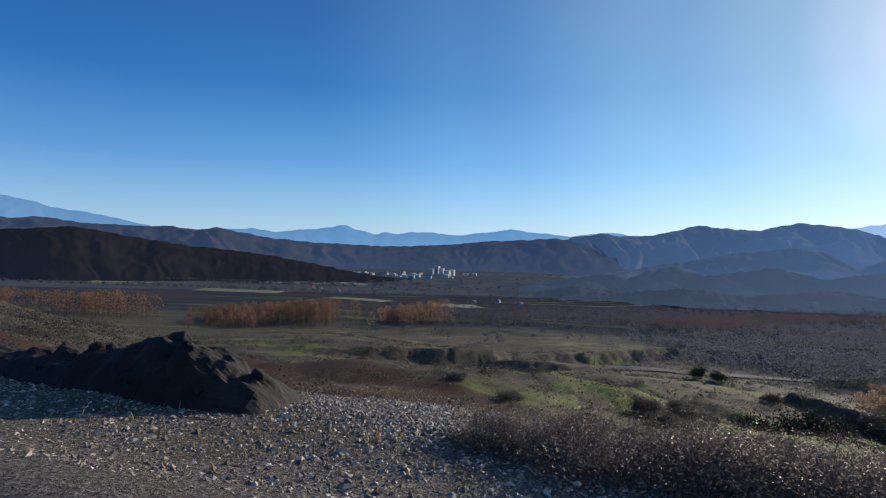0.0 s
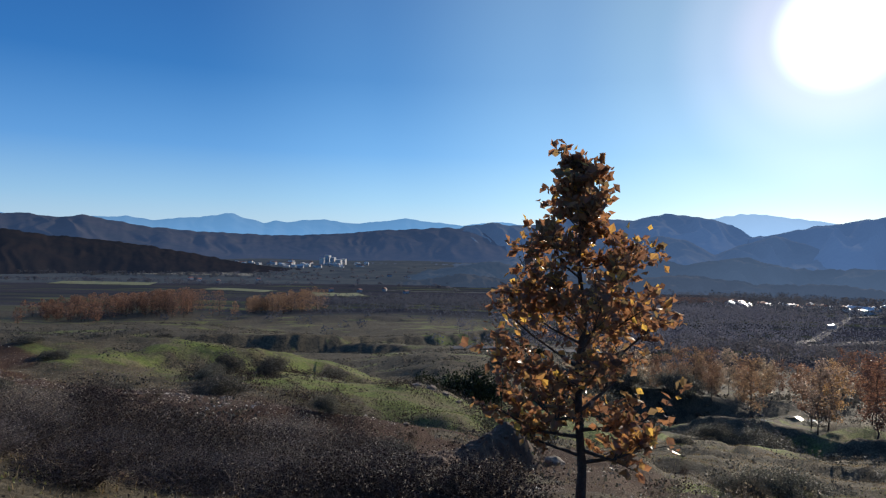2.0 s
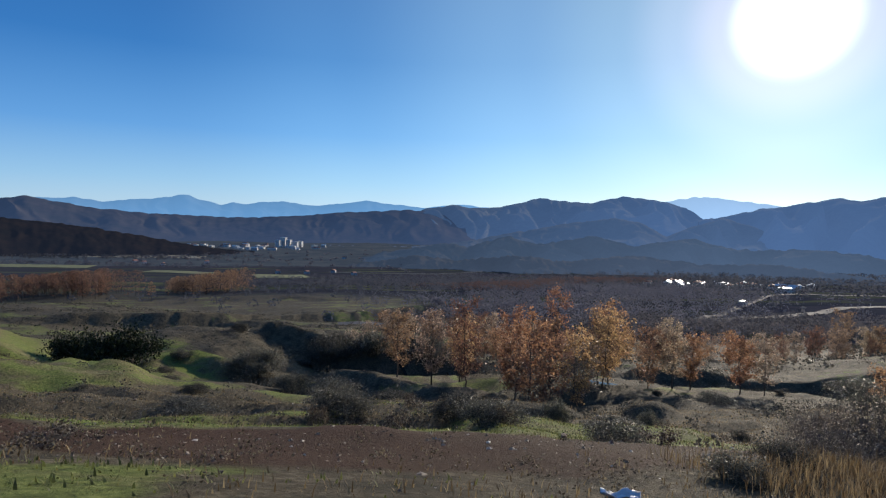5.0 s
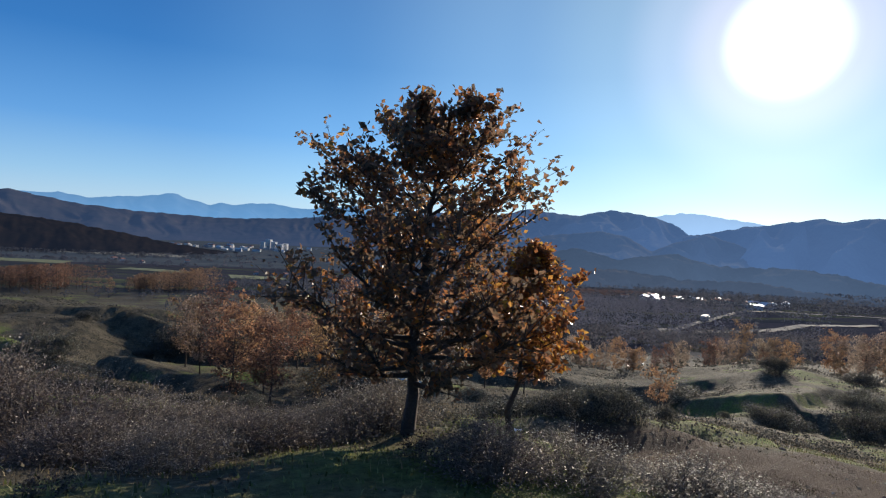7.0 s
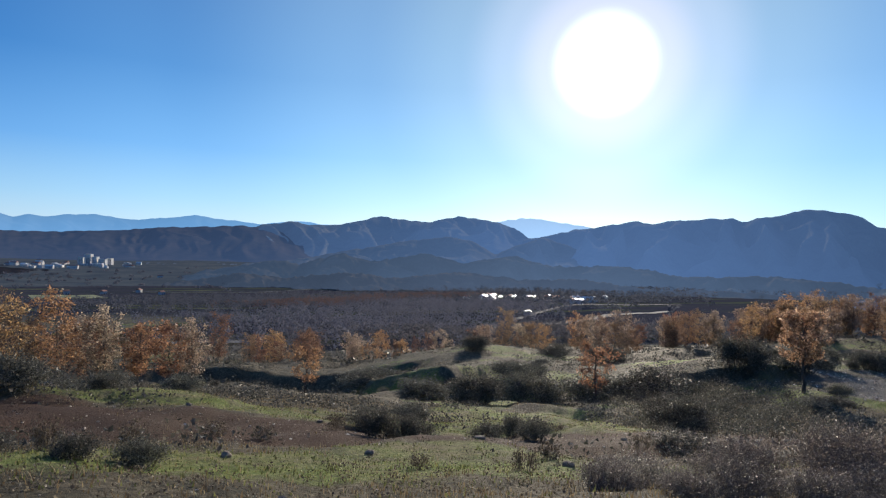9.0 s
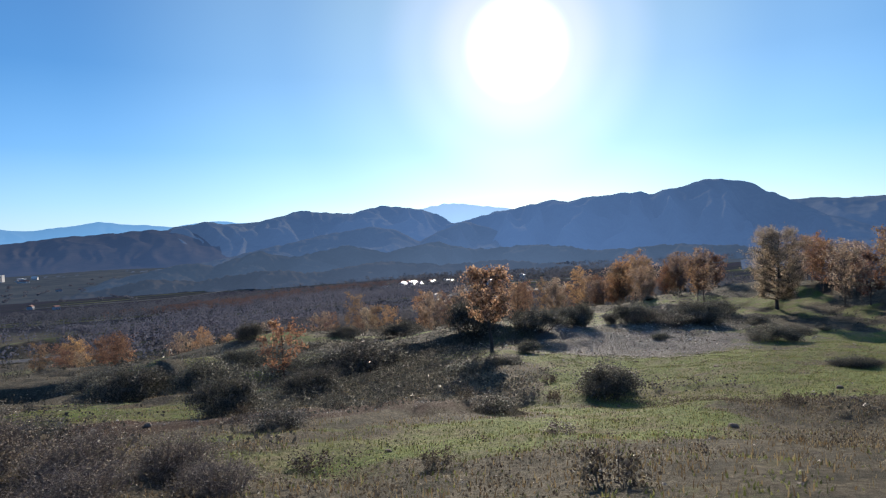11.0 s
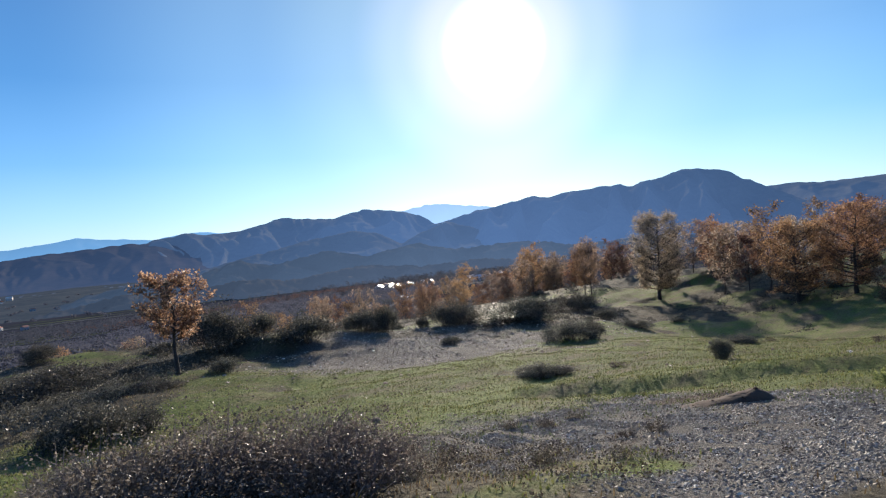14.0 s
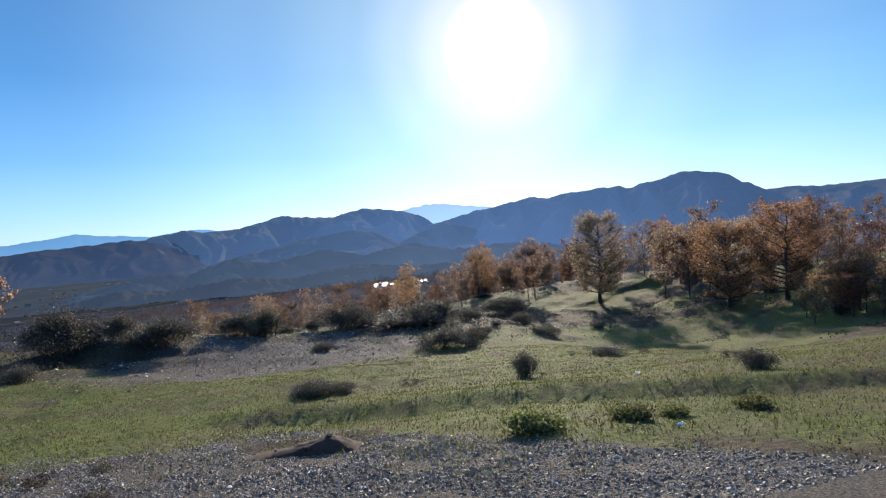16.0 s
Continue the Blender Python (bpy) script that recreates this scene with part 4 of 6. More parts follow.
set_at(tagged(oak, "small orange oak beside the larger oak", "tree"), 56.32, -1.31)
lone = plant("oak_tree", *grow(14, 4.4, 2.7, 0.36, 28, 14, 15, 0.11, 0.08, oval, 0.10, -0.04, 0.6), M_BARK, M_PALEOAK)
set_at(tagged(lone, "lone orange-leaved oak on a bare trunk", "tree"), 97.96, 4.61)
lone2 = plant("oak_tree", *grow(15, 2.9, 2.3, 0.25, 14, 7, 12, 0.12, 0.10, oval, 0.06, 0.02, 0.6), M_BARK, M_ORANGE)
set_at(tagged(lone2, "small orange-brown oak on the scrub slope", "tree"), 75.9, 22.1)
rust = copy_thing(lone2, pose(89.73, 11.6, gz(89.73, 11.6) - 0.05, 0, 0, 140))
rust.scale = (1.1, 1.1, 1.15)
tagged(rust, "thin rust-brown oak standing among dark scrub")
lone3 = plant("oak_tree", *grow(16, 9.3, 6.0, 0.12, 54, 23, 19, 0.12, 0.17, oval, 0.2, 0.0, 0.5), M_BARK, M_BROWN)
set_at(tagged(lone3, "broad round-crowned brown oak above the meadow", "tree"), 145.9, 11.2)
big1 = plant("oak_tree", *grow(17, 8.4, 6.2, 0.08, 44, 21, 16, 0.14, 0.22, tower_form, 0.2, 0.0, 0.6), M_BARK, M_ORANGE)
set_at(tagged(big1, "tall orange oak at the edge of the wood", "tree"), 143.0, -2.9, 0.8)
big2 = plant("oak_tree", *grow(18, 8.8, 6.2, 0.08, 44, 21, 16, 0.14, 0.22, tower_form, 0.2, 0.0, 0.6), M_BARK, M_ORANGE)
set_at(tagged(big2, "tall orange oak at the edge of the wood", "tree"), 144.0, -6.6, 0.8)

# young oaks of the grove
KINDS = []
for k, (h, w, mat, prof) in enumerate([(4.6, 2.3, M_ORANGE, tower_form), (5.8, 1.9, M_ORANGE, tower_form), (4.2, 2.4, M_RUST, oval), (4.4, 2.2, M_BROWN, oval), (5.0, 2.2, M_RUST, tower_form), (3.6, 2.0, M_ORANGE, oval)]):
    KINDS.append(plant("oak_tree", *grow(30 + k, h, w, 0.2, 20, 9, 13, 0.115, 0.13, prof, 0.045, 0.0, 0.75), M_BARK, mat))
LOOK = ["orange-leaved young oak in the grove", "tall slim orange oak in the grove", "rust-leaved young oak in the grove", "brown half-bare young oak in the grove", "rust-coloured slim oak in the grove", "small orange oak at the edge of the grove"]
used = [False] * 6


def grove_tree(k, x, y, s=1.0, turn=0.0):
    m = pose(x, y, gz(x, y) - 0.08, 0, 0, turn) @ Matrix.Diagonal((s, s, s, 1))
    if not used[k]:
        used[k] = True
        ob = KINDS[k]
        ob.matrix_basis = m
    else:
        ob = copy_thing(KINDS[k], pose(x, y, gz(x, y) - 0.08, 0, 0, turn))
        ob.scale = (s, s, s)
    return tagged(ob, LOOK[k], "tree", "autumn oaks of the grove")


for k, x, y, s in [(1, 57.4, 31.2, 0.9), (0, 54.2, 32.3, 0.95), (2, 56.0, 29.4, 1.0), (0, 59.6, 28.6, 1.0), (4, 60.6, 30.9, 0.95), (0, 62.5, 32.75, 1.22), (2, 64.2, 30.2, 1.0), (3, 65.1, 28.6, 0.95), (5, 67.0, 29.1, 1.0), (5, 68.7, 26.3, 0.95), (3, 69.8, 25.3, 0.8),
                   (2, 52.0, 35.3, 0.95), (0, 50.5, 32.3, 0.9), (0, 50.8, 20.7, 1.0), (2, 52.7, 22.2, 0.95), (4, 49.5, 27.8, 1.0), (3, 48.1, 30.7, 1.0), (0, 55.1, 24.3, 0.95), (2, 46.5, 35.1, 1.0), (3, 56.8, 26.1, 0.9), (5, 52.2, 25.9, 1.0)]:
    grove_tree(k, x, y, s * (1.28 if k == 1 else 1.16), (x * 77) % 360)
tr = np.random.default_rng(5)
BAND = [(44.7, 63.4), (55.6, 52.0), (67.5, 52.7), (83.1, 56.2), (100.8, 58.3), (121.2, 48.7), (140.5, 41.9), (153.1, 36.1), (163.6, 26.8)]
for i in range(118):
    t = tr.uniform(0, len(BAND) - 1)
    j = min(int(t), len(BAND) - 2)
    x = BAND[j][0] + (BAND[j + 1][0] - BAND[j][0]) * (t - j)
    y = BAND[j][1] + (BAND[j + 1][1] - BAND[j][1]) * (t - j) + abs(tr.normal()) * 9
    grove_tree(int(tr.choice([0, 2, 2, 3, 3, 3, 4, 4])), x, y, tr.uniform(0.8, 1.25) * (1.0 if x < 120 else 1.35), tr.uniform(0, 360))
for x, y, s, k in [(143.6, 26.6, 1.3, 2), (137.7, 22.8, 1.1, 3), (144.6, 19.6, 1.3, 2), (148.2, 5.5, 1.5, 3), (148.2, 1.4, 1.6, 4), (147.5, 30.2, 1.5, 0), (136.6, 31.8, 1.2, 0), (131.0, 36.7, 1.2, 2), (150.1, -2.5, 1.25, 3), (148.3, -10.6, 1.1, 2), (147.2, -15.0, 1.0, 3), (145.6, -18.2, 0.95, 4), (151.5, -13.6, 1.15, 3), (149.5, -21.3, 1.0, 2), (142.7, -21.1, 0.85, 3), (140.4, -17.4, 0.75, 2), (143.3, -13.7, 0.85, 3)]:
    grove_tree(k, x, y, s, (x * 91 + y * 13) % 360)


# rust-brown wood closing the meadow
for i in range(34):
    t = tr.uniform(0, 1)
    x, y = 136 - 8 * t + abs(tr.normal()) * 3.5, -10.8 - 8.5 * t + tr.normal() * 0.8
    grove_tree(int(tr.choice([2, 2, 4, 4, 3, 0])), x, y, tr.uniform(0.55, 0.8), tr.uniform(0, 360))
for i in range(70):
    t = tr.uniform(0, 1)
    x, y = 152 + tr.normal() * 3 + 16 * tr.uniform(), 44 - 78 * t + tr.normal() * 3
    grove_tree(int(tr.choice([0, 2, 3, 3, 4])), x, y, tr.uniform(1.0, 1.45), tr.uniform(0, 360))


# crowds of far trees
def crowd(name, spots, h, w, mat, label, quads=60, seed=0, leaf=0.9):
    """Far woods: every tree a loose cloud of leaf clumps over a stem."""
    r = np.random.default_rng(seed)
    spots = np.asarray(spots)
    n = len(spots)
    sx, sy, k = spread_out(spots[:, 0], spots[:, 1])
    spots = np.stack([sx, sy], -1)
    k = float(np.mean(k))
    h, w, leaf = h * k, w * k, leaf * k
    hh = h * r.uniform(0.65, 1.25, n)
    z0 = ground_z(spots[:, 0], spots[:, 1])
    t = r.uniform(0, 1, (n, quads)) ** 0.8
    rad = w * 0.5 * np.sin(np.pi * np.clip(0.1 + 0.85 * t, 0, 1)) ** 0.6 * np.sqrt(r.uniform(0.05, 1.1, (n, quads))) * (hh / h)[:, None]
    az = r.uniform(0, 2 * np.pi, (n, quads))
    p = np.stack([spots[:, 0:1] + rad * np.cos(az), spots[:, 1:2] + rad * np.sin(az), z0[:, None] + hh[:, None] * (0.1 + 0.86 * t)], -1).reshape(-1, 3)
    v, f = leaves(p, leaf, r, 0.5)
    base = np.stack([spots[:, 0], spots[:, 1], z0 - 0.2], -1)
    segs = [(b, b + np.array([0, 0, hh[i] * 0.7]), 0.012 * h, 0.005 * h) for i, b in enumerate(base)]
    tv, tf = tubes(segs, 3)
    tri = np.concatenate([tf[:, [0, 1, 2]], tf[:, [0, 2, 3]]])
    me = fast_mesh(name, np.concatenate([v, tv]), np.concatenate([f, tri + len(v)]), [mat, M_BARK], np.concatenate([np.zeros(len(f)), np.ones(len(tri))]), False)
    return tagged(new(name, me), label, "woods", kind="stuff")


def belt(line, n, wide, seed):
    r = np.random.default_rng(seed)
    line = np.array(line, float)
    t = r.uniform(0, len(line) - 1, n)
    k = np.minimum(t.astype(int), len(line) - 2)
    p = line[k] + (line[k + 1] - line[k]) * (t - k)[:, None]
    return p + r.normal(size=(n, 2)) * wide


crowd("tree_belt", belt([(-122, 300), (-96, 312), (-76, 322), (-52, 326)], 150, (6, 10), 1), 11, 5.5, M_RUST, "belt of rust-brown poplars below the fields", 190, 1, 0.6)
crowd("tree_belt", belt([(-30, 330), (-14, 338), (8, 342)], 60, (5, 8), 2), 11.5, 5.5, M_RUST, "clump of rust-orange poplars below the fields", 190, 2, 0.6)
crowd("tree_belt", belt([(-330, 330), (-260, 330), (-190, 310), (-150, 300)], 130, (8, 10), 3), 9, 5, M_RUST, "belt of rust-brown poplars beyond the knoll", 120, 3, 0.7)
crowd("valley_wood", belt([(110, 215), (170, 260), (240, 300), (300, 330)], 2000, (26, 42), 4), 5, 5, M_HAZEDFAR, "bare brown wood on the valley floor", 38, 4, 0.6)
crowd("valley_wood", belt([(130, 165), (190, 165), (260, 140), (330, 110)], 1300, (22, 24), 5), 5, 5, M_HAZEDWINTER, "grey-brown thicket beyond the grove", 40, 5, 0.58)
crowd("valley_wood", belt([(20, 350), (120, 400), (240, 440), (420, 470)], 1500, (50, 40), 6), 4, 5, M_HAZEDFAR, "bare woods on the valley plain", 34, 6, 0.66)
crowd("valley_wood", belt([(-420, 850), (-200, 800), (40, 740), (300, 700), (600, 600)], 420, (90, 70), 7), 2.0, 5, M_HAZEDFAR, "hedges and bare trees round the town", 30, 7, 1.3)
crowd("valley_wood", belt([(330, 330), (430, 420), (560, 470), (720, 430), (860, 330)], 1600, (50, 60), 8), 6, 7, M_HAZEDFAR, "brown winter wood below the mountains", 28, 8, 1.05)
crowd("valley_wood", belt([(250, 90), (330, 60), (420, 30), (520, -30)], 800, (30, 34), 9), 6, 6, M_HAZEDFAR, "brown winter wood at the foot of the hill", 30, 9, 0.92)
crowd("valley_wood", belt([(150, 350), (184, 362), (256, 426), (328, 409)], 520, (16, 9), 12), 5, 5, M_HAZEDRED, "red-brown winter wood on the valley floor", 50, 12, 0.6)
crowd("hedge", belt([(-420, 560), (-240, 610), (-60, 590)], 180, (30, 3), 10), 4, 5, M_HAZEDFAR, "dark hedge between the fields", 20, 10, 1.3)
crowd("hedge", belt([(-420, 700), (-240, 690), (-40, 720)], 180, (30, 4), 11), 5, 6, M_HAZEDFAR, "dark hedge between the far fields", 20, 11, 1.6)


# ---- shrubs ----
def shrub(seed, h, w, n, leaf, m_leaf, stems=26):
    r = np.random.default_rng(seed)
    segs, pts = [], []
    for i in range(stems):
        az, out = r.uniform(0, 2 * np.pi), np.sqrt(r.uniform(0, 1)) * w * 0.5
        b = np.array([np.cos(az), np.sin(az), 0]) * out * 0.45
        tip = np.array([np.cos(az) * out, np.sin(az) * out, h * np.sqrt(max(0.05, 1 - (out / (w * 0.5)) ** 2 * 0.75)) * r.uniform(0.7, 1.18)])
        mid = (b + tip) / 2 + np.array([0, 0, 0.12 * h]) + r.normal(size=3) * 0.06 * w
        segs += [(b - np.array([0, 0, 0.1]), mid, 0.011 * h + 0.004, 0.008 * h), (mid, tip, 0.008 * h, 0.002)]
        for j in range(3):
            e = mid + (tip - mid) * r.uniform(0.1, 0.9) + r.normal(size=3) * 0.1 * w
            segs.append((mid, e, 0.005 * h, 0.0015))
            pts.append(mid + (e - mid) * r.uniform(0.1, 1.05, n // stems // 5 + 1)[:, None])
        pts.append(mid + (tip - mid) * r.uniform(-0.9, 1.0, n // stems // 2)[:, None])
    pts = np.concatenate(pts)
    pts = pts + r.normal(size=pts.shape) * np.array([0.075 * w, 0.075 * w, 0.07 * h])
    pts = pts[pts[:, 2] > 0.0]
    return tubes(segs, 4), leaves(pts, leaf, r, 0.3)


SHRUBS = {}
for kind, seed, h, w, n, leaf, mat, name, label, cat, group in [
        ("bramble", 61, 1.0, 1.9, 8000, 0.03, M_BRAMBLE, "bramble_bush", "tangled dark bramble bush with shrivelled leaves", "bush", "roadside brambles"),
        ("bramble2", 62, 1.0, 1.6, 8500, 0.028, M_BRAMBLE, "bramble_bush", "dense grey-brown bramble bush on the verge", "bush", "roadside brambles"),
        ("scrub", 63, 0.8, 1.5, 5200, 0.045, M_SCRUB, "scrub_bush", "low dark scrub bush on the slope", "bush", "scrub bushes of the slope"),
        ("scrub2", 64, 0.9, 2.2, 9000, 0.05, M_SCRUB, "scrub_bush", "wide dark scrub bush on the slope", "bush", "scrub bushes of the slope"),
        ("juniper", 65, 1.0, 1.5, 3000, 0.07, M_JUNIPER, "juniper_bush", "dark green dense juniper bush", "bush", "junipers"),
        ("thorn", 67, 1.0, 1.8, 9000, 0.03, M_THORN, "thorn_bush", "tangled red-brown thorn bush beside the road", "bush", "thorn bushes"),
        ("roadweed", 69, 0.24, 0.9, 3200, 0.026, M_ROADWEED, "weed_clump", "brown-green roadside weeds with dead runners", "weed", "roadside weeds"),
        ("greenweed", 68, 0.34, 0.75, 1500, 0.05, M_GREENGRASS, "weed_clump", "fresh green weed clump at the gravel edge", "weed", "green weeds"),
        ("tuft", 66, 0.5, 0.6, 620, 0.034, M_DRYWEED, "weed_clump", "small dark weed clump in the grass", "weed", "weed clumps")]:
    wood, lf = shrub(seed, h, w, n, leaf, mat, 110 if kind in ("bramble", "bramble2", "thorn") else 26 if kind != "tuft" else 10)
    SHRUBS[kind] = [plant(name, wood, lf, M_BARK if kind in ("thorn", "scrub", "scrub2") else M_TWIG, mat, "stem", "foliage"), label, cat, group, False]


def put_shrub(kind, x, y, s=1.0, sz=None, turn=None):
    rec = SHRUBS[kind]
    turn = (x * 53 + y * 29) % 360 if turn is None else turn
    m = pose(x, y, gz(x, y) - 0.06, 0, 0, turn)
    sz = s if sz is None else sz
    if rec[4]:
        ob = copy_thing(rec[0], m)
    else:
        rec[4] = True
        ob = rec[0]
        ob.matrix_basis = m
    ob.scale = (s, s, sz)
    return tagged(ob, rec[1], rec[2], rec[3])


def verge(x, lat):
    return float(road_y(np.array(x)) + lat / 0.96)


# brambles along the verge: x, distance from the road, size, height
LAYBY_BRAMBLES = [(0.4, 4.0, 0.5, 0.32), (1.0, 3.8, 0.6, 0.4), (1.7, 3.7, 0.65, 0.44), (2.3, 3.8, 0.6, 0.42), (2.9, 4.0, 0.6, 0.38), (3.5, 4.3, 0.55, 0.32), (4.3, 4.7, 0.5, 0.16), (3.0, 5.4, 0.6, 0.34), (3.9, 5.4, 0.6, 0.16), (5.0, 5.7, 0.6, 0.16), (6.0, 5.6, 0.5, 0.16), (7.2, 5.9, 0.55, 0.16), (8.4, 6.1, 0.6, 0.16), (9.6, 6.2, 0.6, 0.16)]
THORN_SLOPE = [(8.6, 11.2, 1.01, 0.62), (9.7, 11.5, 1.26, 0.88), (10.8, 11.3, 1.26, 1.03), (11.9, 11.6, 1.53, 1.13), (13.0, 11.4, 1.48, 1.04), (14.1, 11.7, 1.41, 1.12), (15.2, 11.9, 1.19, 0.74), (16.2, 12.3, 1.1, 0.9), (10.2, 13.0, 1.39, 1.0), (11.6, 13.2, 1.5, 0.86), (13.2, 13.1, 1.34, 1.04), (14.8, 13.4, 1.36, 0.78), (12.2, 9.9, 1.05, 0.53), (14.0, 10.1, 0.99, 0.57), (16.9, 11.2, 0.86, 0.56), (10.1, 10.6, 1.05, 0.58), (10.6, 10.4, 1.04, 0.73), (11.4, 10.5, 0.98, 0.74), (12.3, 10.2, 1.06, 0.7), (12.9, 10.3, 1.14, 0.58), (13.9, 10.5, 1.15, 0.6), (14.3, 10.6, 1.14, 0.63), (15.1, 9.9, 1.09, 0.59), (16.2, 10.3, 0.96, 0.7), (16.7, 10.7, 1.17, 0.65), (11.6, 5.6, 0.81, 0.32), (12.5, 5.9, 0.67, 0.28), (13.5, 5.6, 0.72, 0.38), (14.4, 6.1, 0.79, 0.34), (15.2, 5.9, 0.91, 0.33), (16.2, 5.9, 0.67, 0.36), (17.1, 5.6, 0.66, 0.37), (11.9, 7.4, 0.91, 0.39), (12.9, 7.1, 0.89, 0.36), (14.0, 7.5, 0.68, 0.33), (14.8, 7.6, 0.78, 0.38), (15.6, 7.2, 0.77, 0.36), (16.5, 7.3, 0.92, 0.39), (12.2, 9.1, 0.95, 0.46), (13.0, 9.1, 0.94, 0.49), (13.9, 8.9, 0.71, 0.48), (14.8, 8.6, 0.67, 0.48), (15.9, 8.4, 0.89, 0.43), (16.7, 8.6, 0.88, 0.48), (10.8, 5.7, 0.8, 0.26), (11.4, 5.0, 0.7, 0.24), (12.0, 5.5, 0.8, 0.28), (11.0, 6.7, 0.9, 0.3), (10.2, 6.4, 0.8, 0.26), (12.6, 4.6, 0.7, 0.24), (9.6, 7.2, 0.9, 0.3), (10.3, 7.9, 0.9, 0.34)]
TREE_BRAMBLES = [(12.4, 4.7, 0.5, 0.25), (15.9, 4.9, 0.7, 0.6), (16.6, 4.6, 0.7, 0.65), (17.4, 4.7, 0.7, 0.62), (19.0, 4.0, 0.6, 0.5), (19.6, 3.5, 0.6, 0.5),
                 (20.3, 3.6, 0.65, 0.55), (21.0, 3.5, 0.65, 0.55), (21.7, 3.6, 0.6, 0.5), (22.4, 3.6, 0.5, 0.4), (29.0, 4.6, 0.6, 0.35), (30.2, 4.9, 0.7, 0.42), (31.5, 5.4, 0.7, 0.4)]
BEND_BRAMBLES = [(46.7, 6.8, 0.7, 0.54), (47.4, 7.6, 0.9, 0.92), (48.0, 7.0, 1.0, 1.16), (48.6, 6.6, 1.1, 1.2), (49.3, 7.4, 1.2, 1.24), (49.9, 6.4, 0.9, 1.0), (50.7, 6.6, 1.0, 0.88), (51.6, 7.2, 1.0, 0.76), (52.4, 6.6, 0.8, 0.68), (53.1, 6.4, 0.8, 0.5), (53.9, 7.0, 0.8, 0.45), (50.2, 5.2, 0.8, 0.54), (48.9, 5.4, 0.7, 0.54), (51.4, 5.6, 0.8, 0.54), (52.3, 5.4, 0.7, 0.41)]
OAK_BRAMBLES = [(55.2, 5.4, 0.8, 0.5), (56.2, 5.8, 0.8, 0.47), (57.5, 6.0, 0.9, 0.47), (58.7, 6.6, 0.8, 0.4), (59.9, 7.4, 0.7, 0.36), (54.6, 7.6, 0.9, 0.65)]
SIGN_BRAMBLES = [(71.3, 6.6, 0.6, 0.4), (72.5, 6.2, 0.7, 0.5), (73.4, 6.9, 0.8, 0.65), (74.3, 6.3, 0.8, 0.75), (75.0, 7.0, 0.9, 0.95), (75.8, 6.5, 0.9, 0.95), (76.6, 7.0, 0.8, 0.8), (77.5, 6.5, 0.8, 0.7), (78.4, 6.9, 0.8, 0.65), (79.3, 6.6, 0.7, 0.6), (80.3, 7.0, 0.7, 0.55), (76.0, 5.6, 0.6, 0.5), (71.8, 6.0, 0.5, 0.3), (72.0, 6.9, 0.7, 0.4), (72.8, 5.4, 0.6, 0.35), (73.5, 5.4, 0.7, 0.42), (74.3, 5.2, 0.7, 0.4), (75.1, 5.2, 0.7, 0.45), (75.9, 4.9, 0.6, 0.4), (77.0, 5.3, 0.7, 0.45), (78.1, 5.5, 0.7, 0.4), (79.2, 5.6, 0.6, 0.4), (80.4, 5.9, 0.6, 0.35)]
MEADOW_BRAMBLES = [(90.6, 5.0, 0.75, 0.85), (91.2, 5.5, 0.7, 0.7), (92.8, 5.3, 0.9, 0.78), (93.6, 5.6, 1.0, 0.85), (94.4, 5.4, 1.0, 0.8), (94.8, 6.0, 0.8, 0.72), (95.4, 6.2, 0.6, 0.5)]
ROAD_WEEDS = [(8.21, 3.03, 0.82, 0.75), (8.55, 4.76, 0.79, 1.04), (8.67, 4.42, 0.77, 0.6), (9.08, 3.48, 0.82, 1.14), (9.35, 3.67, 1.23, 0.9), (9.59, 3.47, 1.22, 0.98), (9.91, 5.06, 0.86, 0.8), (10.02, 3.34, 0.74, 0.77), (10.38, 3.01, 1.07, 0.79), (10.59, 4.88, 0.96, 0.77), (10.9, 4.62, 0.73, 1.14), (11.07, 4.72, 1.16, 0.61), (11.5, 3.84, 1.02, 0.6), (11.62, 3.42, 1.23, 0.71), (12.03, 5.14, 1.22, 0.79), (12.22, 4.21, 1.13, 0.66), (6.62, 4.48, 0.66, 0.41), (7.7, 3.35, 0.5, 0.58), (7.55, 3.74, 0.68, 0.56), (4.22, 3.71, 0.45, 0.42), (3.32, 4.3, 0.7, 0.45), (2.77, 4.78, 0.56, 0.52), (3.81, 4.15, 0.65, 0.54), (4.82, 3.29, 0.67, 0.41), (5.21, 4.54, 0.44, 0.62), (7.72, 4.21, 0.64, 0.43), (4.89, 3.44, 0.65, 0.49), (4.99, 4.8, 0.66, 0.69)]
for x, lat, s, h in ROAD_WEEDS:
    put_shrub("roadweed", x, verge(x, lat), s, h)
for i, (x, lat, s, h) in enumerate(itertools.chain(LAYBY_BRAMBLES, THORN_SLOPE, TREE_BRAMBLES, BEND_BRAMBLES, OAK_BRAMBLES, SIGN_BRAMBLES, MEADOW_BRAMBLES)):
    put_shrub("thorn" if 4 < x < 32 and i % 5 else "bramble" if i % 2 else "bramble2", x, verge(x, lat), s, h)
# junipers
for x, y, s, h in [(24.2, 40.6, 2.5, 3.2), (26.0, 40.2, 2.8, 3.7), (27.8, 40.6, 2.3, 3.0), (22.6, 41.3, 1.8, 2.5), (64.7, 142.6, 3.0, 3.4), (68.2, 139.2, 2.6, 2.6)]:
    put_shrub("juniper", x, y, s, h)
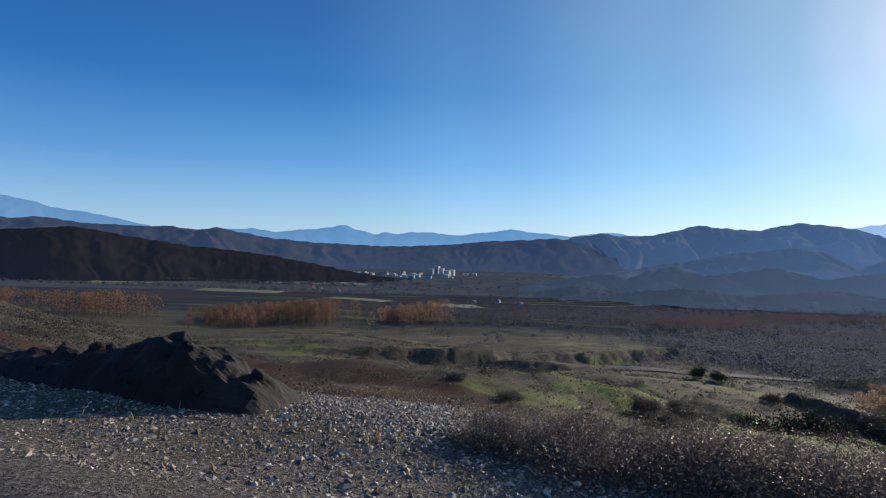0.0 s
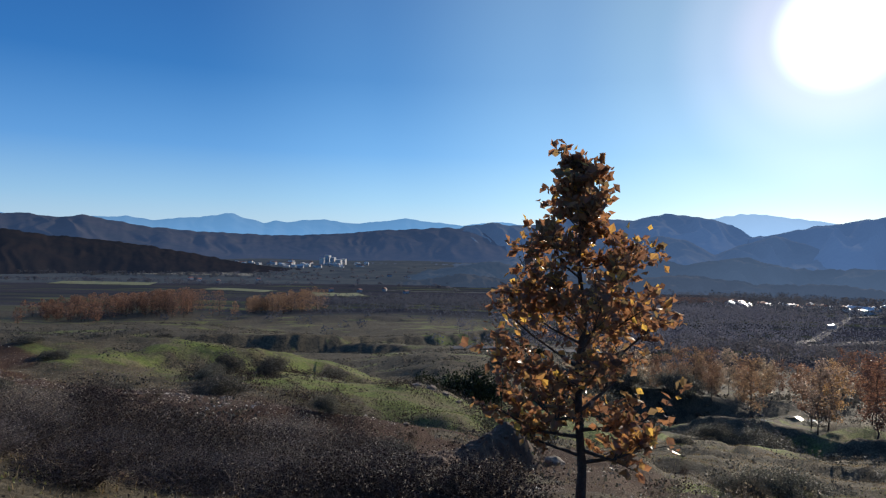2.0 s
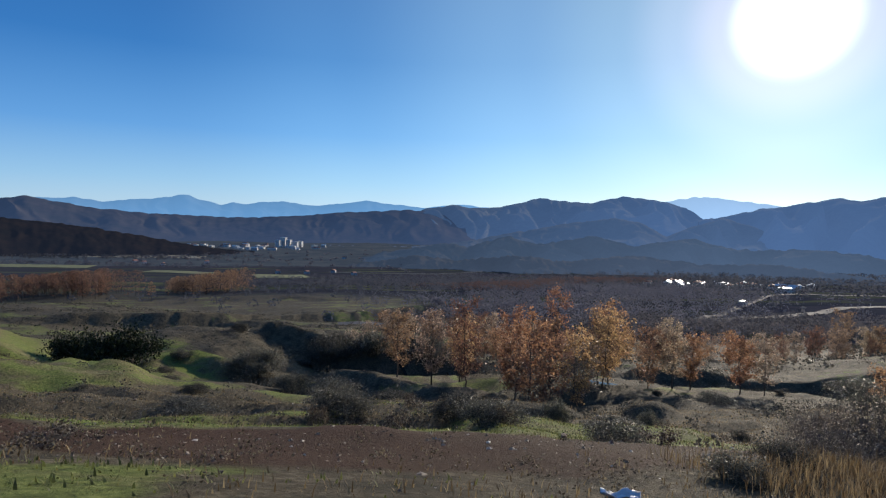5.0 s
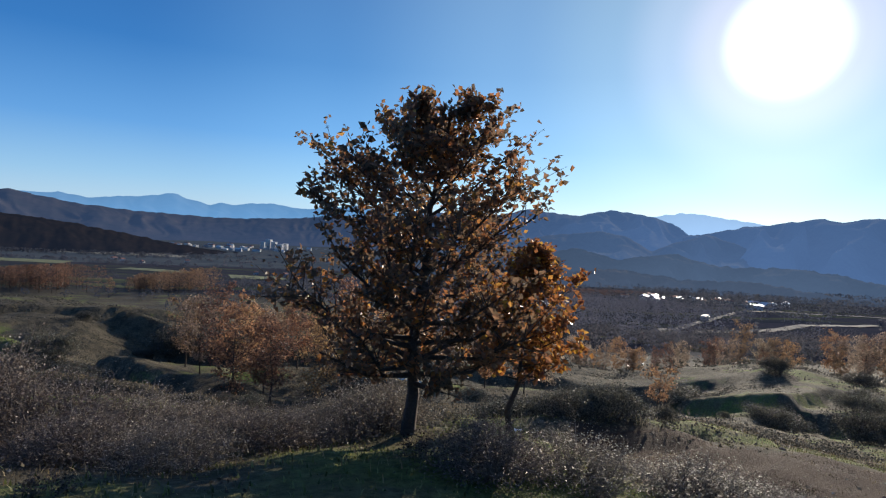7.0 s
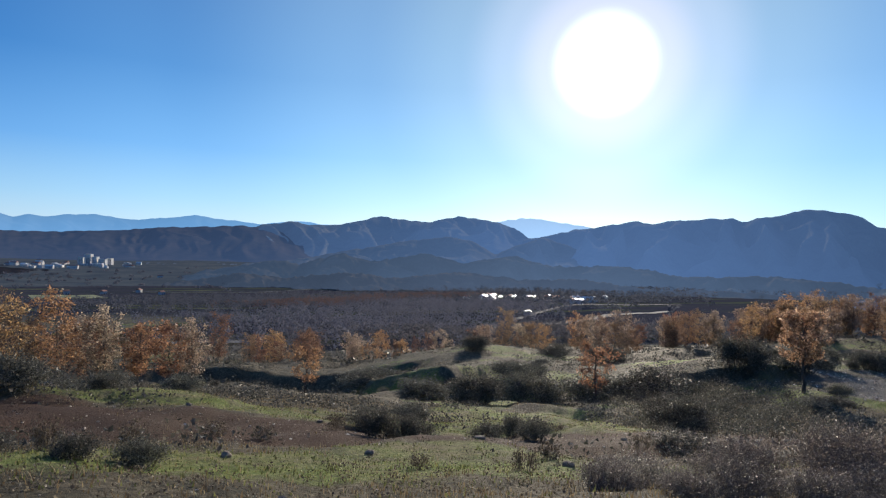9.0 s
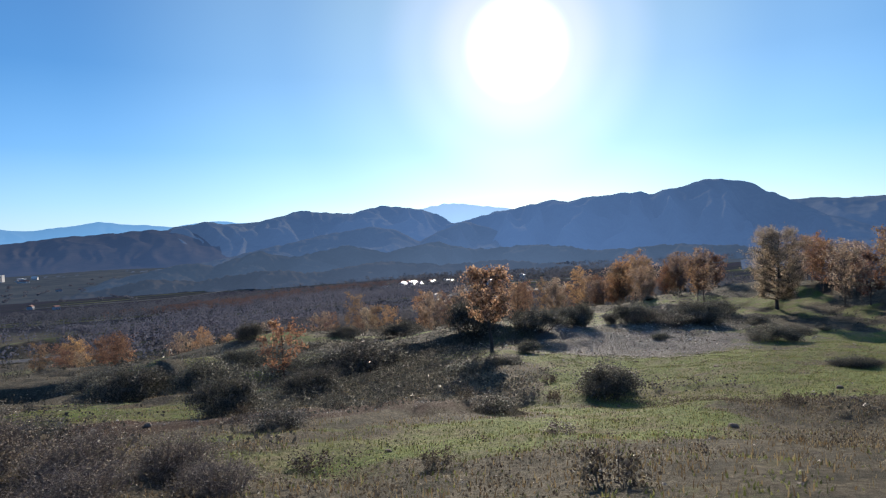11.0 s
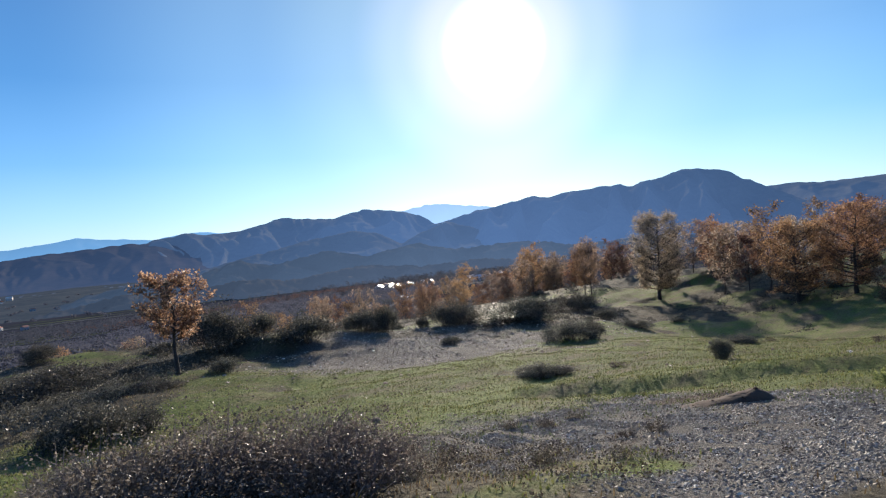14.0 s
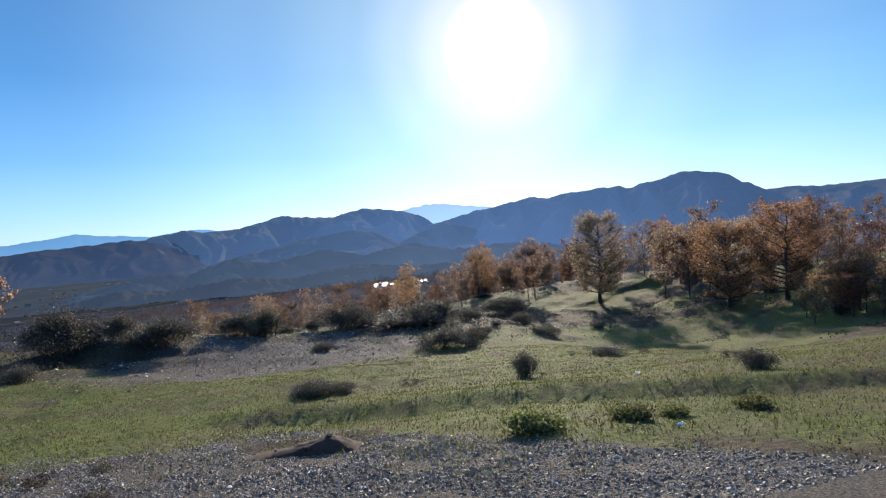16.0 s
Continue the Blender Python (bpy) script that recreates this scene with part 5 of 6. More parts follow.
# dark scrub: x, y, width, height
SLOPE_SCRUB = [(10.6, 29.1, 2.0, 1.0), (12.7, 30.2, 1.7, 0.9), (15.9, 34.0, 1.9, 1.0), (19.0, 34.6, 1.8, 0.9), (31.2, 34.2, 1.5, 0.7), (36.4, 39.8, 4.4, 1.7), (41.0, 27.6, 4.4, 1.3), (39.0, 29.0, 2.6, 1.0),
               (43.3, 54.4, 6.0, 2.0), (46.8, 54.6, 5.0, 2.0), (52.2, 53.6, 5.5, 2.0), (45.5, 3.7, 1.4, 0.5), (44.0, -1.0, 0.7, 0.3), (45.1, -0.5, 0.7, 0.35), (33.4, 57.0, 2.0, 0.9)]
TRACK_SCRUB = [(71.5, 0.8, 1.1, 0.8), (75.1, 1.1, 1.1, 0.5), (75.9, 1.0, 0.8, 0.6), (75.5, -0.5, 1.0, 0.6), (65.4, -4.1, 0.6, 0.35), (66.1, -4.0, 0.7, 0.4), (62.6, -2.4, 0.7, 0.35), (63.2, -2.6, 0.8, 0.35), (64.2, -2.5, 0.9, 0.4),
               (60.3, 7.6, 2.7, 0.95), (61.7, 7.3, 2.2, 0.9), (63.3, 7.4, 2.4, 0.95), (65.4, 12.9, 2.3, 0.9), (68.4, 16.6, 2.4, 0.9), (84.0, 1.4, 2.5, 1.1), (88.5, 5.3, 2.8, 1.1)]
KNOLL_SCRUB = [(83.1, 14.0, 3.7, 1.6), (86.7, 13.4, 4.2, 1.6), (91.2, 12.5, 4.9, 1.5), (94.2, 10.7, 5.0, 1.4), (83.2, 20.5, 3.9, 1.2), (83.5, 29.4, 5.0, 1.2), (94.3, 31.2, 2.8, 1.3), (90.4, 20.7, 3.4, 1.2), (92.8, 21.2, 3.0, 1.0), (107.3, 28.2, 4.6, 1.6), (102.8, 30.1, 3.2, 1.0), (105.5, 8.8, 3.8, 1.3), (110.3, 10.7, 3.2, 1.3), (111.9, 10.3, 1.7, 1.8), (101.7, 10.6, 3.8, 2.0), (104.2, 11.4, 1.8, 1.4), (99.6, 3.6, 1.4, 0.7), (96.4, 2.2, 2.2, 0.5), (94.8, 2.6, 2.6, 0.7), (116.8, 9.6, 3.7, 1.5), (119.3, 7.9, 6.1, 0.9), (121.6, 6.7, 4.3, 1.5), (116.8, -0.6, 3.2, 1.0), (118.3, -1.2, 1.5, 1.0), (132.8, 11.1, 3.9, 1.3), (126.0, 8.9, 3.2, 0.8), (128.8, 5.5, 1.9, 0.9), (121.3, 1.4, 1.7, 0.6), (136.5, 16.5, 1.9, 1.3), (137.6, 14.9, 2.9, 1.0)]
MEADOW_SCRUB = [(106.0, -8.1, 1.2, 0.4), (106.6, -8.9, 1.0, 0.35), (110.7, -12.2, 0.8, 0.8), (113.3, -17.4, 1.0, 0.5), (118.2, -9.5, 1.5, 0.5), (93.4, -5.9, 2.2, 0.9), (94.6, -5.2, 1.6, 0.7), (89.2, -5.4, 1.5, 0.5), (105.9, -8.7, 1.2, 0.5)]
for x, y, s in [(98.9, -14.3, 0.5), (99.3, -14.8, 0.6), (100.0, -14.8, 0.5), (99.1, -16.5, 0.45), (99.7, -16.6, 0.6), (96.6, -15.6, 0.7), (97.7, -17.4, 0.5), (96.9, -16.9, 0.6)]:
    put_shrub("tuft", x, y, s)
for x, y, s in [(104.4, -18.5, 1.0), (105.6, -19.1, 0.8), (106.3, -19.3, 0.6), (107.6, -19.8, 0.7)]:
    put_shrub("greenweed", x, y, s)
sr = np.random.default_rng(77)
for x, y, w, h in itertools.chain(SLOPE_SCRUB, TRACK_SCRUB, KNOLL_SCRUB, MEADOW_SCRUB):
    if w > 1.9:
        put_shrub("scrub2", x, y, w / 2.2, h / 0.9)
    else:
        put_shrub("scrub", x, y, w / 1.5, h / 0.8)
for i in range(110):
    x, lat = sr.uniform(-8, 150), 12 + abs(sr.normal()) * 20
    y = verge(x, lat)
    if 93 < x < 130 and lat < 30:
        continue
    put_shrub("scrub2" if sr.uniform() < 0.4 else "scrub", x, y, sr.uniform(0.45, 1.15), sr.uniform(0.4, 0.95))
for i in range(120):
    x, lat = sr.uniform(-8, 122), sr.uniform(3.4, 20)
    if 40 < x < 44 and lat < 7:
        continue
    if x > 96 and (lat < 12 or i % 3):
        continue
    put_shrub("tuft", x, verge(x, lat), sr.uniform(0.5, 1.2), sr.uniform(0.5, 1.3))


def cover(name, n, x0, x1, l0, l1, mask, size, h, mat, label, seed, quads=26, leaf=0.12):
    """Low growth that nobody could count: many small leaf clumps close to the ground."""
    r = np.random.default_rng(seed)
    pts = []
    while sum(len(p) for p in pts) < n:
        x = r.uniform(x0, x1, n)
        y = road_y(x) + r.uniform(l0, l1, n) / 0.96
        keep = r.uniform(0, 1, n) < mask(x, y)
        pts.append(np.stack([x[keep], y[keep]], -1))
    c = np.concatenate(pts)[:n]
    s = size * np.exp(r.normal(size=n) * 0.4)
    q = r.normal(size=(n, quads, 2)) * 0.42 * s[:, None, None]
    xy = c[:, None] + q
    z = ground_z(xy[..., 0], xy[..., 1]) + h * (s / size)[:, None] * np.exp(-(q ** 2).sum(-1) / (0.5 * s[:, None] ** 2)) * r.uniform(0.05, 1.0, (n, quads))
    v, f = leaves(np.concatenate([xy, z[..., None]], -1).reshape(-1, 3), leaf, r, 0.6)
    return tagged(new(name, fast_mesh(name, v, f, [mat], smooth_shade=False)), label, "scrub", kind="stuff")


def in_scrub(x, y):
    k = ground_masks(x, y)
    lat = lateral(x, y)
    open_ground = ease(96, 101, x) * ease(30, 24, lat) * ease(132, 124, x)
    return np.clip(0.15 + 0.9 * ease(-0.05, 0.25, fbm(x / 6, y / 3.2, 71, 3)) - 0.8 * k["grass"] - 0.9 * k["gravel"] - 0.7 * k["dirt"] - 0.9 * open_ground, 0, 1)


cover("slope_scrub", 4600, -30, 150, 9, 62, in_scrub, 0.7, 0.4, M_SCRUB, "low dark scrub and dead weeds on the slope", 84, 28, 0.098)
cover("slope_scrub", 3400, -140, 200, 55, 215, lambda x, y: 0.08 + ease(-0.15, 0.2, fbm(x / 16, y / 7, 73, 3)), 1.6, 0.8, M_SCRUB, "dark scrub on the lower slopes", 85, 18, 0.34)
cover("thorny_growth", 900, -4, 17, 7.5, 17, lambda x, y: np.clip(0.05 + 0.95 * ease(-0.1, 0.2, fbm(x / 3, y / 2, 76, 3)), 0.01, 1), 0.4, 0.24, M_THORN, "dead red-brown weeds and thorns at the lay-by edge", 88, 60, 0.035)
cover("thorny_growth", 620, 9, 25, 9, 34, lambda x, y: np.clip(0.15 + 0.85 * ease(-0.1, 0.2, fbm(x / 5, y / 3, 75, 3)) - 0.8 * ground_masks(x, y)["dirt"], 0.01, 1), 0.7, 0.4, M_THORN, "red-brown thorny growth on the broken slope", 87, 60, 0.055)
cover("slope_scrub", 900, 84, 99.5, 10, 34, lambda x, y: near_line(x, y, [(88, 2), (90.5, 3), (93, 8), (96, 15), (98, 20)], 4.0), 0.8, 0.4, M_SCRUB, "dark scrub on the bank below the lone oak", 89, 60, 0.07)
cover("dead_weeds", 3600, -11, 125, 3.2, 22, lambda x, y: 0.12 + 0.8 * in_scrub(x, y), 0.3, 0.2, M_DRYWEED, "brown dead weeds and thorny runners", 86, 30, 0.032)

cover("dead_weeds", 420, 92, 100, 2.6, 14, lambda x, y: near_line(x, y, [(93.6, -7), (94.6, -11), (95.6, -14.4), (96.8, -16.8)], 1.1), 0.3, 0.16, M_DRYWEED, "brown dead weeds between grass and gravel", 90, 36, 0.03)


# ---- grass ----
def blades(name, n, where, h, mat, label, seed, width=0.012, per=7, cluster=0.09):
    r = np.random.default_rng(seed)
    pts = []
    while sum(len(p) for p in pts) < n:
        x = r.uniform(where[0], where[1], n)
        y = road_y(x) + r.uniform(where[2], where[3], n) / 0.96
        keep = r.uniform(0, 1, n) < where[4](x, y)
        pts.append(np.stack([x[keep], y[keep]], -1))
    c = np.concatenate(pts)[:n]
    b = np.repeat(c, per, axis=0) + r.normal(size=(n * per, 2)) * cluster
    z = ground_z(b[:, 0], b[:, 1])
    base = np.stack([b[:, 0], b[:, 1], z - 0.02], -1)
    hh = h * r.uniform(0.5, 1.4, len(b))[:, None]
    az = r.uniform(0, 2 * np.pi, len(b))
    lean = np.stack([np.cos(az), np.sin(az), 0 * az], -1) * r.uniform(0.05, 0.85, len(b))[:, None]
    side = np.stack([-np.sin(az), np.cos(az), 0 * az], -1) * width
    mid = base + (lean * 0.35 + np.array([0, 0, 0.6])) * hh
    tip = base + (lean + np.array([0, 0, 0.95])) * hh
    v = np.stack([base - side, base + side, mid - side * 0.7, mid + side * 0.7, tip], 1)
    f = np.array([[0, 1, 3], [0, 3, 2], [2, 3, 4]])
    f = (f[None] + (np.arange(len(b)) * 5)[:, None, None]).reshape(-1, 3)
    return tagged(new(name, fast_mesh(name, v, f, [mat], smooth_shade=False)), label, "grass", kind="stuff")


def in_grass(x, y):
    k = ground_masks(x, y)
    return np.clip(k["grass"] - 0.5 * k["gravel"] - 0.6 * k["dirt"], 0, 1)


def in_dry(x, y):
    k = ground_masks(x, y)
    return np.clip(0.75 - k["grass"] - 0.8 * k["gravel"] - 0.7 * k["dirt"], 0.02, 1)


blades("green_grass", 24000, (-10, 125, 3.0, 26.0, in_grass), 0.062, M_GREENGRASS, "short green grass of the meadow and verge", 81, 0.011, 7, 0.13)
blades("dry_grass", 18000, (-10, 125, 3.0, 30.0, in_dry), 0.085, M_DRYGRASS, "dry straw-coloured grass tufts on the slope", 82, 0.007, 7, 0.21)
blades("tall_dry_grass", 420, (43.2, 47.4, 3.1, 6.0, lambda x, y: ease(43.4, 44.7, x) * ease(47.4, 46.1, x) * (0.2 + 0.8 * ease(-0.2, 0.3, fbm(x / 0.6, y / 0.6, 5, 2)))), 0.25, M_DRYGRASS, "tall yellow dry grass on the verge", 83, 0.0045, 12, 0.17)
SIGN_TURN = -16.0

# ---- stones ----
def stone_field(name, n, where, size, mat, label, seed):
    """Loose gravel: broken four-sided stones bedded in the ground."""
    r = np.random.default_rng(seed)
    pts = []
    while sum(len(p) for p in pts) < n:
        x = r.uniform(where[0], where[1], n)
        y = road_y(x) + r.uniform(where[2], where[3], n) / 0.96
        keep = r.uniform(0, 1, n) < where[4](x, y)
        pts.append(np.stack([x[keep], y[keep]], -1))
    p = np.concatenate(pts)[:n]
    s = size * np.exp(np.clip(r.normal(size=n), -2, 2.2) * 0.5)
    z = ground_z(p[:, 0], p[:, 1])
    o = np.array([[1, 0, -0.3], [0, 1, -0.3], [-1, 0, -0.3], [0, -1, -0.3], [0, 0, 0.75]], float)
    v = o[None] * r.uniform(0.6, 1.3, (n, 5, 1)) + r.normal(size=(n, 5, 3)) * 0.2
    a = r.uniform(0, 2 * np.pi, n)
    ca, sa = np.cos(a), np.sin(a)
    v = np.stack([v[..., 0] * ca[:, None] - v[..., 1] * sa[:, None], v[..., 0] * sa[:, None] + v[..., 1] * ca[:, None], v[..., 2] * 0.6], -1)
    v = v * s[:, None, None] + np.stack([p[:, 0], p[:, 1], z + s * 0.2], -1)[:, None]
    f = np.array([[0, 1, 4], [1, 2, 4], [2, 3, 4], [3, 0, 4]])
    f = (f[None] + (np.arange(n) * 5)[:, None, None]).reshape(-1, 3)
    return tagged(new(name, fast_mesh(name, v, f, [mat], smooth_shade=False)), label, "stones", kind="stuff")


def in_gravel(x, y):
    return np.clip(ground_masks(x, y)["gravel"] * 1.1, 0, 1) ** 1.5


def in_any(x, y):
    k = ground_masks(x, y)
    return np.clip(0.12 + 0.8 * k["gravel"] + 0.4 * k["dirt"] - 0.2 * k["grass"], 0.02, 1)


def gravel_mat():
    m, nt, b = mat_new("gravel_stone")
    geo = nt.nodes.new("ShaderNodeNewGeometry")
    c = ramp_node(nt, geo.outputs["Random Per Island"], [(0.0, (0.1, 0.07, 0.045)), (0.4, (0.22, 0.165, 0.11)), (0.8, (0.44, 0.35, 0.25)), (1.0, (0.8, 0.7, 0.56))])
    f = noise_node(nt, 40, 4, 0.6, geo.outputs["Position"])
    c = mix_node(nt, math_node(nt, "MULTIPLY", f, 0.5), c, (0.1, 0.08, 0.065))
    nt.links.new(c, b.inputs["Base Color"])
    b.inputs["Roughness"].default_value = 0.6
    b.inputs["Specular IOR Level"].default_value = 0.25
    return m


M_GRAVEL = gravel_mat()
stone_field("gravel", 135000, (-8, 10.5, 2.4, 7.0, in_gravel), 0.0112, M_GRAVEL, "grey crushed gravel of the roadside lay-by", 91)
stone_field("gravel", 85000, (92, 110, 3.0, 12.5, in_gravel), 0.0098, M_GRAVEL, "grey crushed gravel of the parking place", 92)
stone_field("gravel", 5000, (-6, 18, 7.5, 26, in_any), 0.03, M_GRAVEL, "pale stones strewn over the dirt slope", 94)
stone_field("gravel", 16000, (-14, 122, 3, 28, in_any), 0.018, M_GRAVEL, "scattered stones on grass and dirt", 93)


stone_field("gravel", 9000, (97, 135, 16, 46, lambda x, y: np.exp(-((x - 115) / 12) ** 2 - ((y - 6.5) / 6) ** 2)), 0.035, M_GRAVEL, "pale stones on the bare knoll", 95)


def rock(seed, sx, sy, sz):
    """A weathered boulder with broken faces."""
    bm = bmesh.new()
    bmesh.ops.create_icosphere(bm, subdivisions=3, radius=1)
    r = random.Random(seed)
    cuts = [Vector((r.gauss(0, 1), r.gauss(0, 1), r.gauss(0.2, 0.8))).normalized() for _ in range(9)]
    lim = [r.uniform(0.62, 0.9) for _ in cuts]
    for v in bm.verts:
        for c, k in zip(cuts, lim):
            d = v.co.dot(c)
            if d > k:
                v.co -= c * (d - k) * 0.9
        q = v.co * 2.2 + Vector((seed, 0, 0))
        v.co *= 1 + 0.13 * noise.noise(q) + 0.06 * noise.noise(q * 3.1)
        v.co = Vector((v.co.x * sx, v.co.y * sy, v.co.z * sz))
    me = bpy.data.meshes.new("rock")
    bm.to_mesh(me); bm.free()
    me.materials.append(M_ROCK)
    for p in me.polygons:
        p.use_smooth = False
    return me


ROCKS = [rock(k, *s) for k, s in enumerate([(1, 0.8, 0.6), (1, 0.7, 0.75), (0.8, 1, 0.55), (1.1, 0.75, 0.5)])]


def put_rock(k, x, y, s, label, up=0.15):
    ob = new("rock", ROCKS[k % 4])
    ob.matrix_world = pose(x, y, gz(x, y) + s * up, 8 * math.sin(x), 9 * math.cos(y), (x * 71) % 360) @ Matrix.Diagonal((s, s, s, 1))
    return tagged(ob, label, "rock", "loose rocks")


for k, x, y, s in [(0, 21.8, 12.0, 0.34), (1, 20.9, 12.7, 0.42), (2, 22.5, 11.8, 0.25), (3, 20.2, 12.0, 0.3), (2, 21.5, 13.0, 0.4), (0, 21.2, 28.4, 0.42), (1, 21.9, 27.8, 0.3), (3, 20.4, 28.6, 0.34), (2, 22.5, 27.2, 0.24)]:
    put_rock(k, x, y, s, "earth-brown broken rock of an outcrop on the slope", -0.1)
for k, x, y, s in [(0, 25.3, 5.9, 0.3), (1, 31.9, 12.4, 0.2), (2, 4.7, 22.5, 0.18), (3, 23.2, 26.0, 0.22), (1, 73.0, -1.6, 0.14), (2, 78.5, -0.8, 0.13), (0, 23.7, 5.6, 0.18)]:
    put_rock(k, x, y, s, "pale grey rock lying in the grass", 0.0)
rr = np.random.default_rng(99)
for i in range(70):
    x = rr.uniform(0, 118)
    y = verge(x, rr.uniform(4.5, 22))
    put_rock(i, x, y, rr.uniform(0.05, 0.13), "small grey rock lying in the grass")


M_OUTCROP = plain("outcrop", (0.10, 0.058, 0.034), 0.95, 0, 5, 0.5, 0.9)


# ---- heap of dug-out earth beside the gravel ----
def earth_heap(name, label, mat, x, y, turn, length, depth, height, jag, lumps):
    a, b = np.meshgrid(np.linspace(-1, 1, 110), np.linspace(-1, 1, 60))
    ridge = np.interp(a, [-1, -0.6, -0.1, 0.3, 0.55, 0.66, 0.8, 0.93, 1], [0.2, 0.32, 0.46, 0.76, 1.0, 0.95, 0.75, 0.45, 0])
    q = b + 0.08 * fbm(a * 3, b * 0 + 2, 5, 2)
    prof = np.where(q < 0, np.clip(1 - np.clip(-q / 0.62, 0, 9) ** 3.2, 0, 1), np.clip(1 - np.abs(q) ** 1.2, 0, 1))
    z = height * ridge * prof
    t = radians(turn)
    wx = x + (a * length * math.cos(t) - b * depth * math.sin(t)) / 2
    wy = y + (a * length * math.sin(t) + b * depth * math.cos(t)) / 2
    lump = min(1.0, height / 0.9) * 0.12 * fbm(wx / 0.6, wy / 0.6, 7, 3) + 0.07 * fbm(wx / 0.16, wy / 0.16, 9, 3) * min(1.0, height / 0.7)
    lump = lump + jag * (np.abs(fbm(wx / 0.3, wy / 0.3, 27, 3)) - 0.12 + 0.4 * fbm(wx / 0.09, wy / 0.09, 29, 2))
    z = ground_z(wx, wy) - 0.06 + z + lump * np.clip(z * 3, 0, 1)
    n, m = a.shape
    jj = np.arange(n * m).reshape(n, m)
    q = np.stack([jj[:-1, :-1], jj[:-1, 1:], jj[1:, 1:], jj[1:, :-1]], -1).reshape(-1, 4)
    v = np.stack([wx - x, wy - y, z - gz(x, y)], -1)
    ob = thing(name, pose(x, y, gz(x, y)), label, name.replace("_", " "))
    part("soil", fast_mesh("soil", v, q, [mat], smooth_shade=False), None, ob)
    # lumps broken off the heap, lying on its flanks and foot
    r = random.Random(length)
    lump_me = rock(21, 1.0, 0.85, 0.7)
    lump_me.materials[0] = mat
    for i in range(lumps):
        p = v[r.randrange(8, n - 6), r.randrange(6, m - 6)]
        c = part("clod", lump_me, None, ob)
        s = r.uniform(0.03, 0.075) * height ** 0.5 * 1.5
        c.matrix_basis = pose(p[0], p[1], p[2] + s * 0.1, r.uniform(-30, 30), r.uniform(-30, 30), r.uniform(0, 360)) @ Matrix.Diagonal((s, s, s, 1))


earth_heap("earth_heap", "heap of dark dug-out earth beside the gravel", M_SOIL, -3.55, 5.3, -13, 4.7, 1.6, 0.52, 0.16, 26)
earth_heap("rock_outcrop", "broad earth-brown rock outcrop with a shaded face", M_OUTCROP, 19.2, 11.5, 24, 4.2, 2.8, 1.25, 0.06, 16)

earth_heap("soil_heap", "low heap of dark soil on the gravel", M_OUTCROP, 102.0, -16.5, -38, 1.7, 1.3, 0.26, 0.05, 8)


# ---- road furniture ----
def tri_pts(side, inset=0.0, rad=0.04, z0=0.0):
    """A triangle with rounded corners, standing on its base."""
    h = side * math.sqrt(3) / 2
    c = Vector((0, h / 3))
    corners = [Vector((-side / 2, 0)), Vector((side / 2, 0)), Vector((0, h))]
    k = 1 - inset * 3 / h
    out = []
    for q in corners:
        v = c + (q - c) * k
        d = (c - v).normalized()
        m = v + d * rad * 2
        a0 = math.atan2(-d.y, -d.x)
        for j in range(7):
            a = a0 + radians(-60 + 20 * j)
            out.append(m + Vector((math.cos(a), math.sin(a))) * rad)
    return [(p.x, p.y + z0) for p in out]


def plate(pts, y0, y1):
    """A flat plate of the outline pts in x and z, between y0 and y1."""
    bm = bmesh.new()
    a = [bm.verts.new((x, y0, z)) for x, z in pts]
    b = [bm.verts.new((x, y1, z)) for x, z in pts]
    bm.faces.new(a); bm.faces.new(b[::-1])
    for i in range(len(pts)):
        j = (i + 1) % len(pts)
        bm.faces.new((a[i], b[i], b[j], a[j]))
    return bm


def warning_sign(parent, z0, kind):
    s = part("sign_plate", plate(tri_pts(0.9, 0, 0.035, z0), -0.012, 0.0), M_STEELBACK, parent, "triangular steel plate with a grey back")
    part("white_rim", plate(tri_pts(0.9, 0.004, 0.034, z0), -0.0165, -0.0125), M_WHITE, s)
    part("red_border", plate(tri_pts(0.9, 0.014, 0.032, z0), -0.021, -0.017), M_RED, s, "faded red border")
    part("white_field", plate(tri_pts(0.9, 0.088, 0.012, z0), -0.0255, -0.0215), M_WHITE, s)
    if kind == "bend":
        pts_o, pts_i = [], []
        for j in range(12):
            a = radians(5 + 75 * j / 11)
            pts_o.append((0.13 - 0.30 + 0.33 * math.cos(a) - 0.01, z0 + 0.12 + 0.30 * math.sin(a)))
            pts_i.append((0.13 - 0.30 + 0.26 * math.cos(a) - 0.01, z0 + 0.12 + 0.235 * math.sin(a)))
        part("symbol", plate(pts_o + pts_i[::-1], -0.03, -0.026), M_GREYPAINT, s, "dark bend symbol")
    else:
        pts = [(-0.035, 0.12), (0.0, 0.15), (0.035, 0.12), (0.035, 0.22), (0.10, 0.22), (0.10, 0.275), (0.035, 0.275), (0.035, 0.37), (0.0, 0.45), (-0.035, 0.37)]
        part("symbol", plate([(x, z + z0) for x, z in pts], -0.03, -0.026), M_GREYPAINT, s, "dark junction symbol")
    for zz in (z0 + 0.16, z0 + 0.42):
        b = bmesh.new()
        box(b, -0.05, 0.0, zz - 0.015, 0.05, 0.012, zz + 0.015, 0.003)
        rod(b, (0, 0.035, zz - 0.015), (0, 0.035, zz + 0.015), 0.036, n=16)
        part("clamp", b, M_GALV, s)


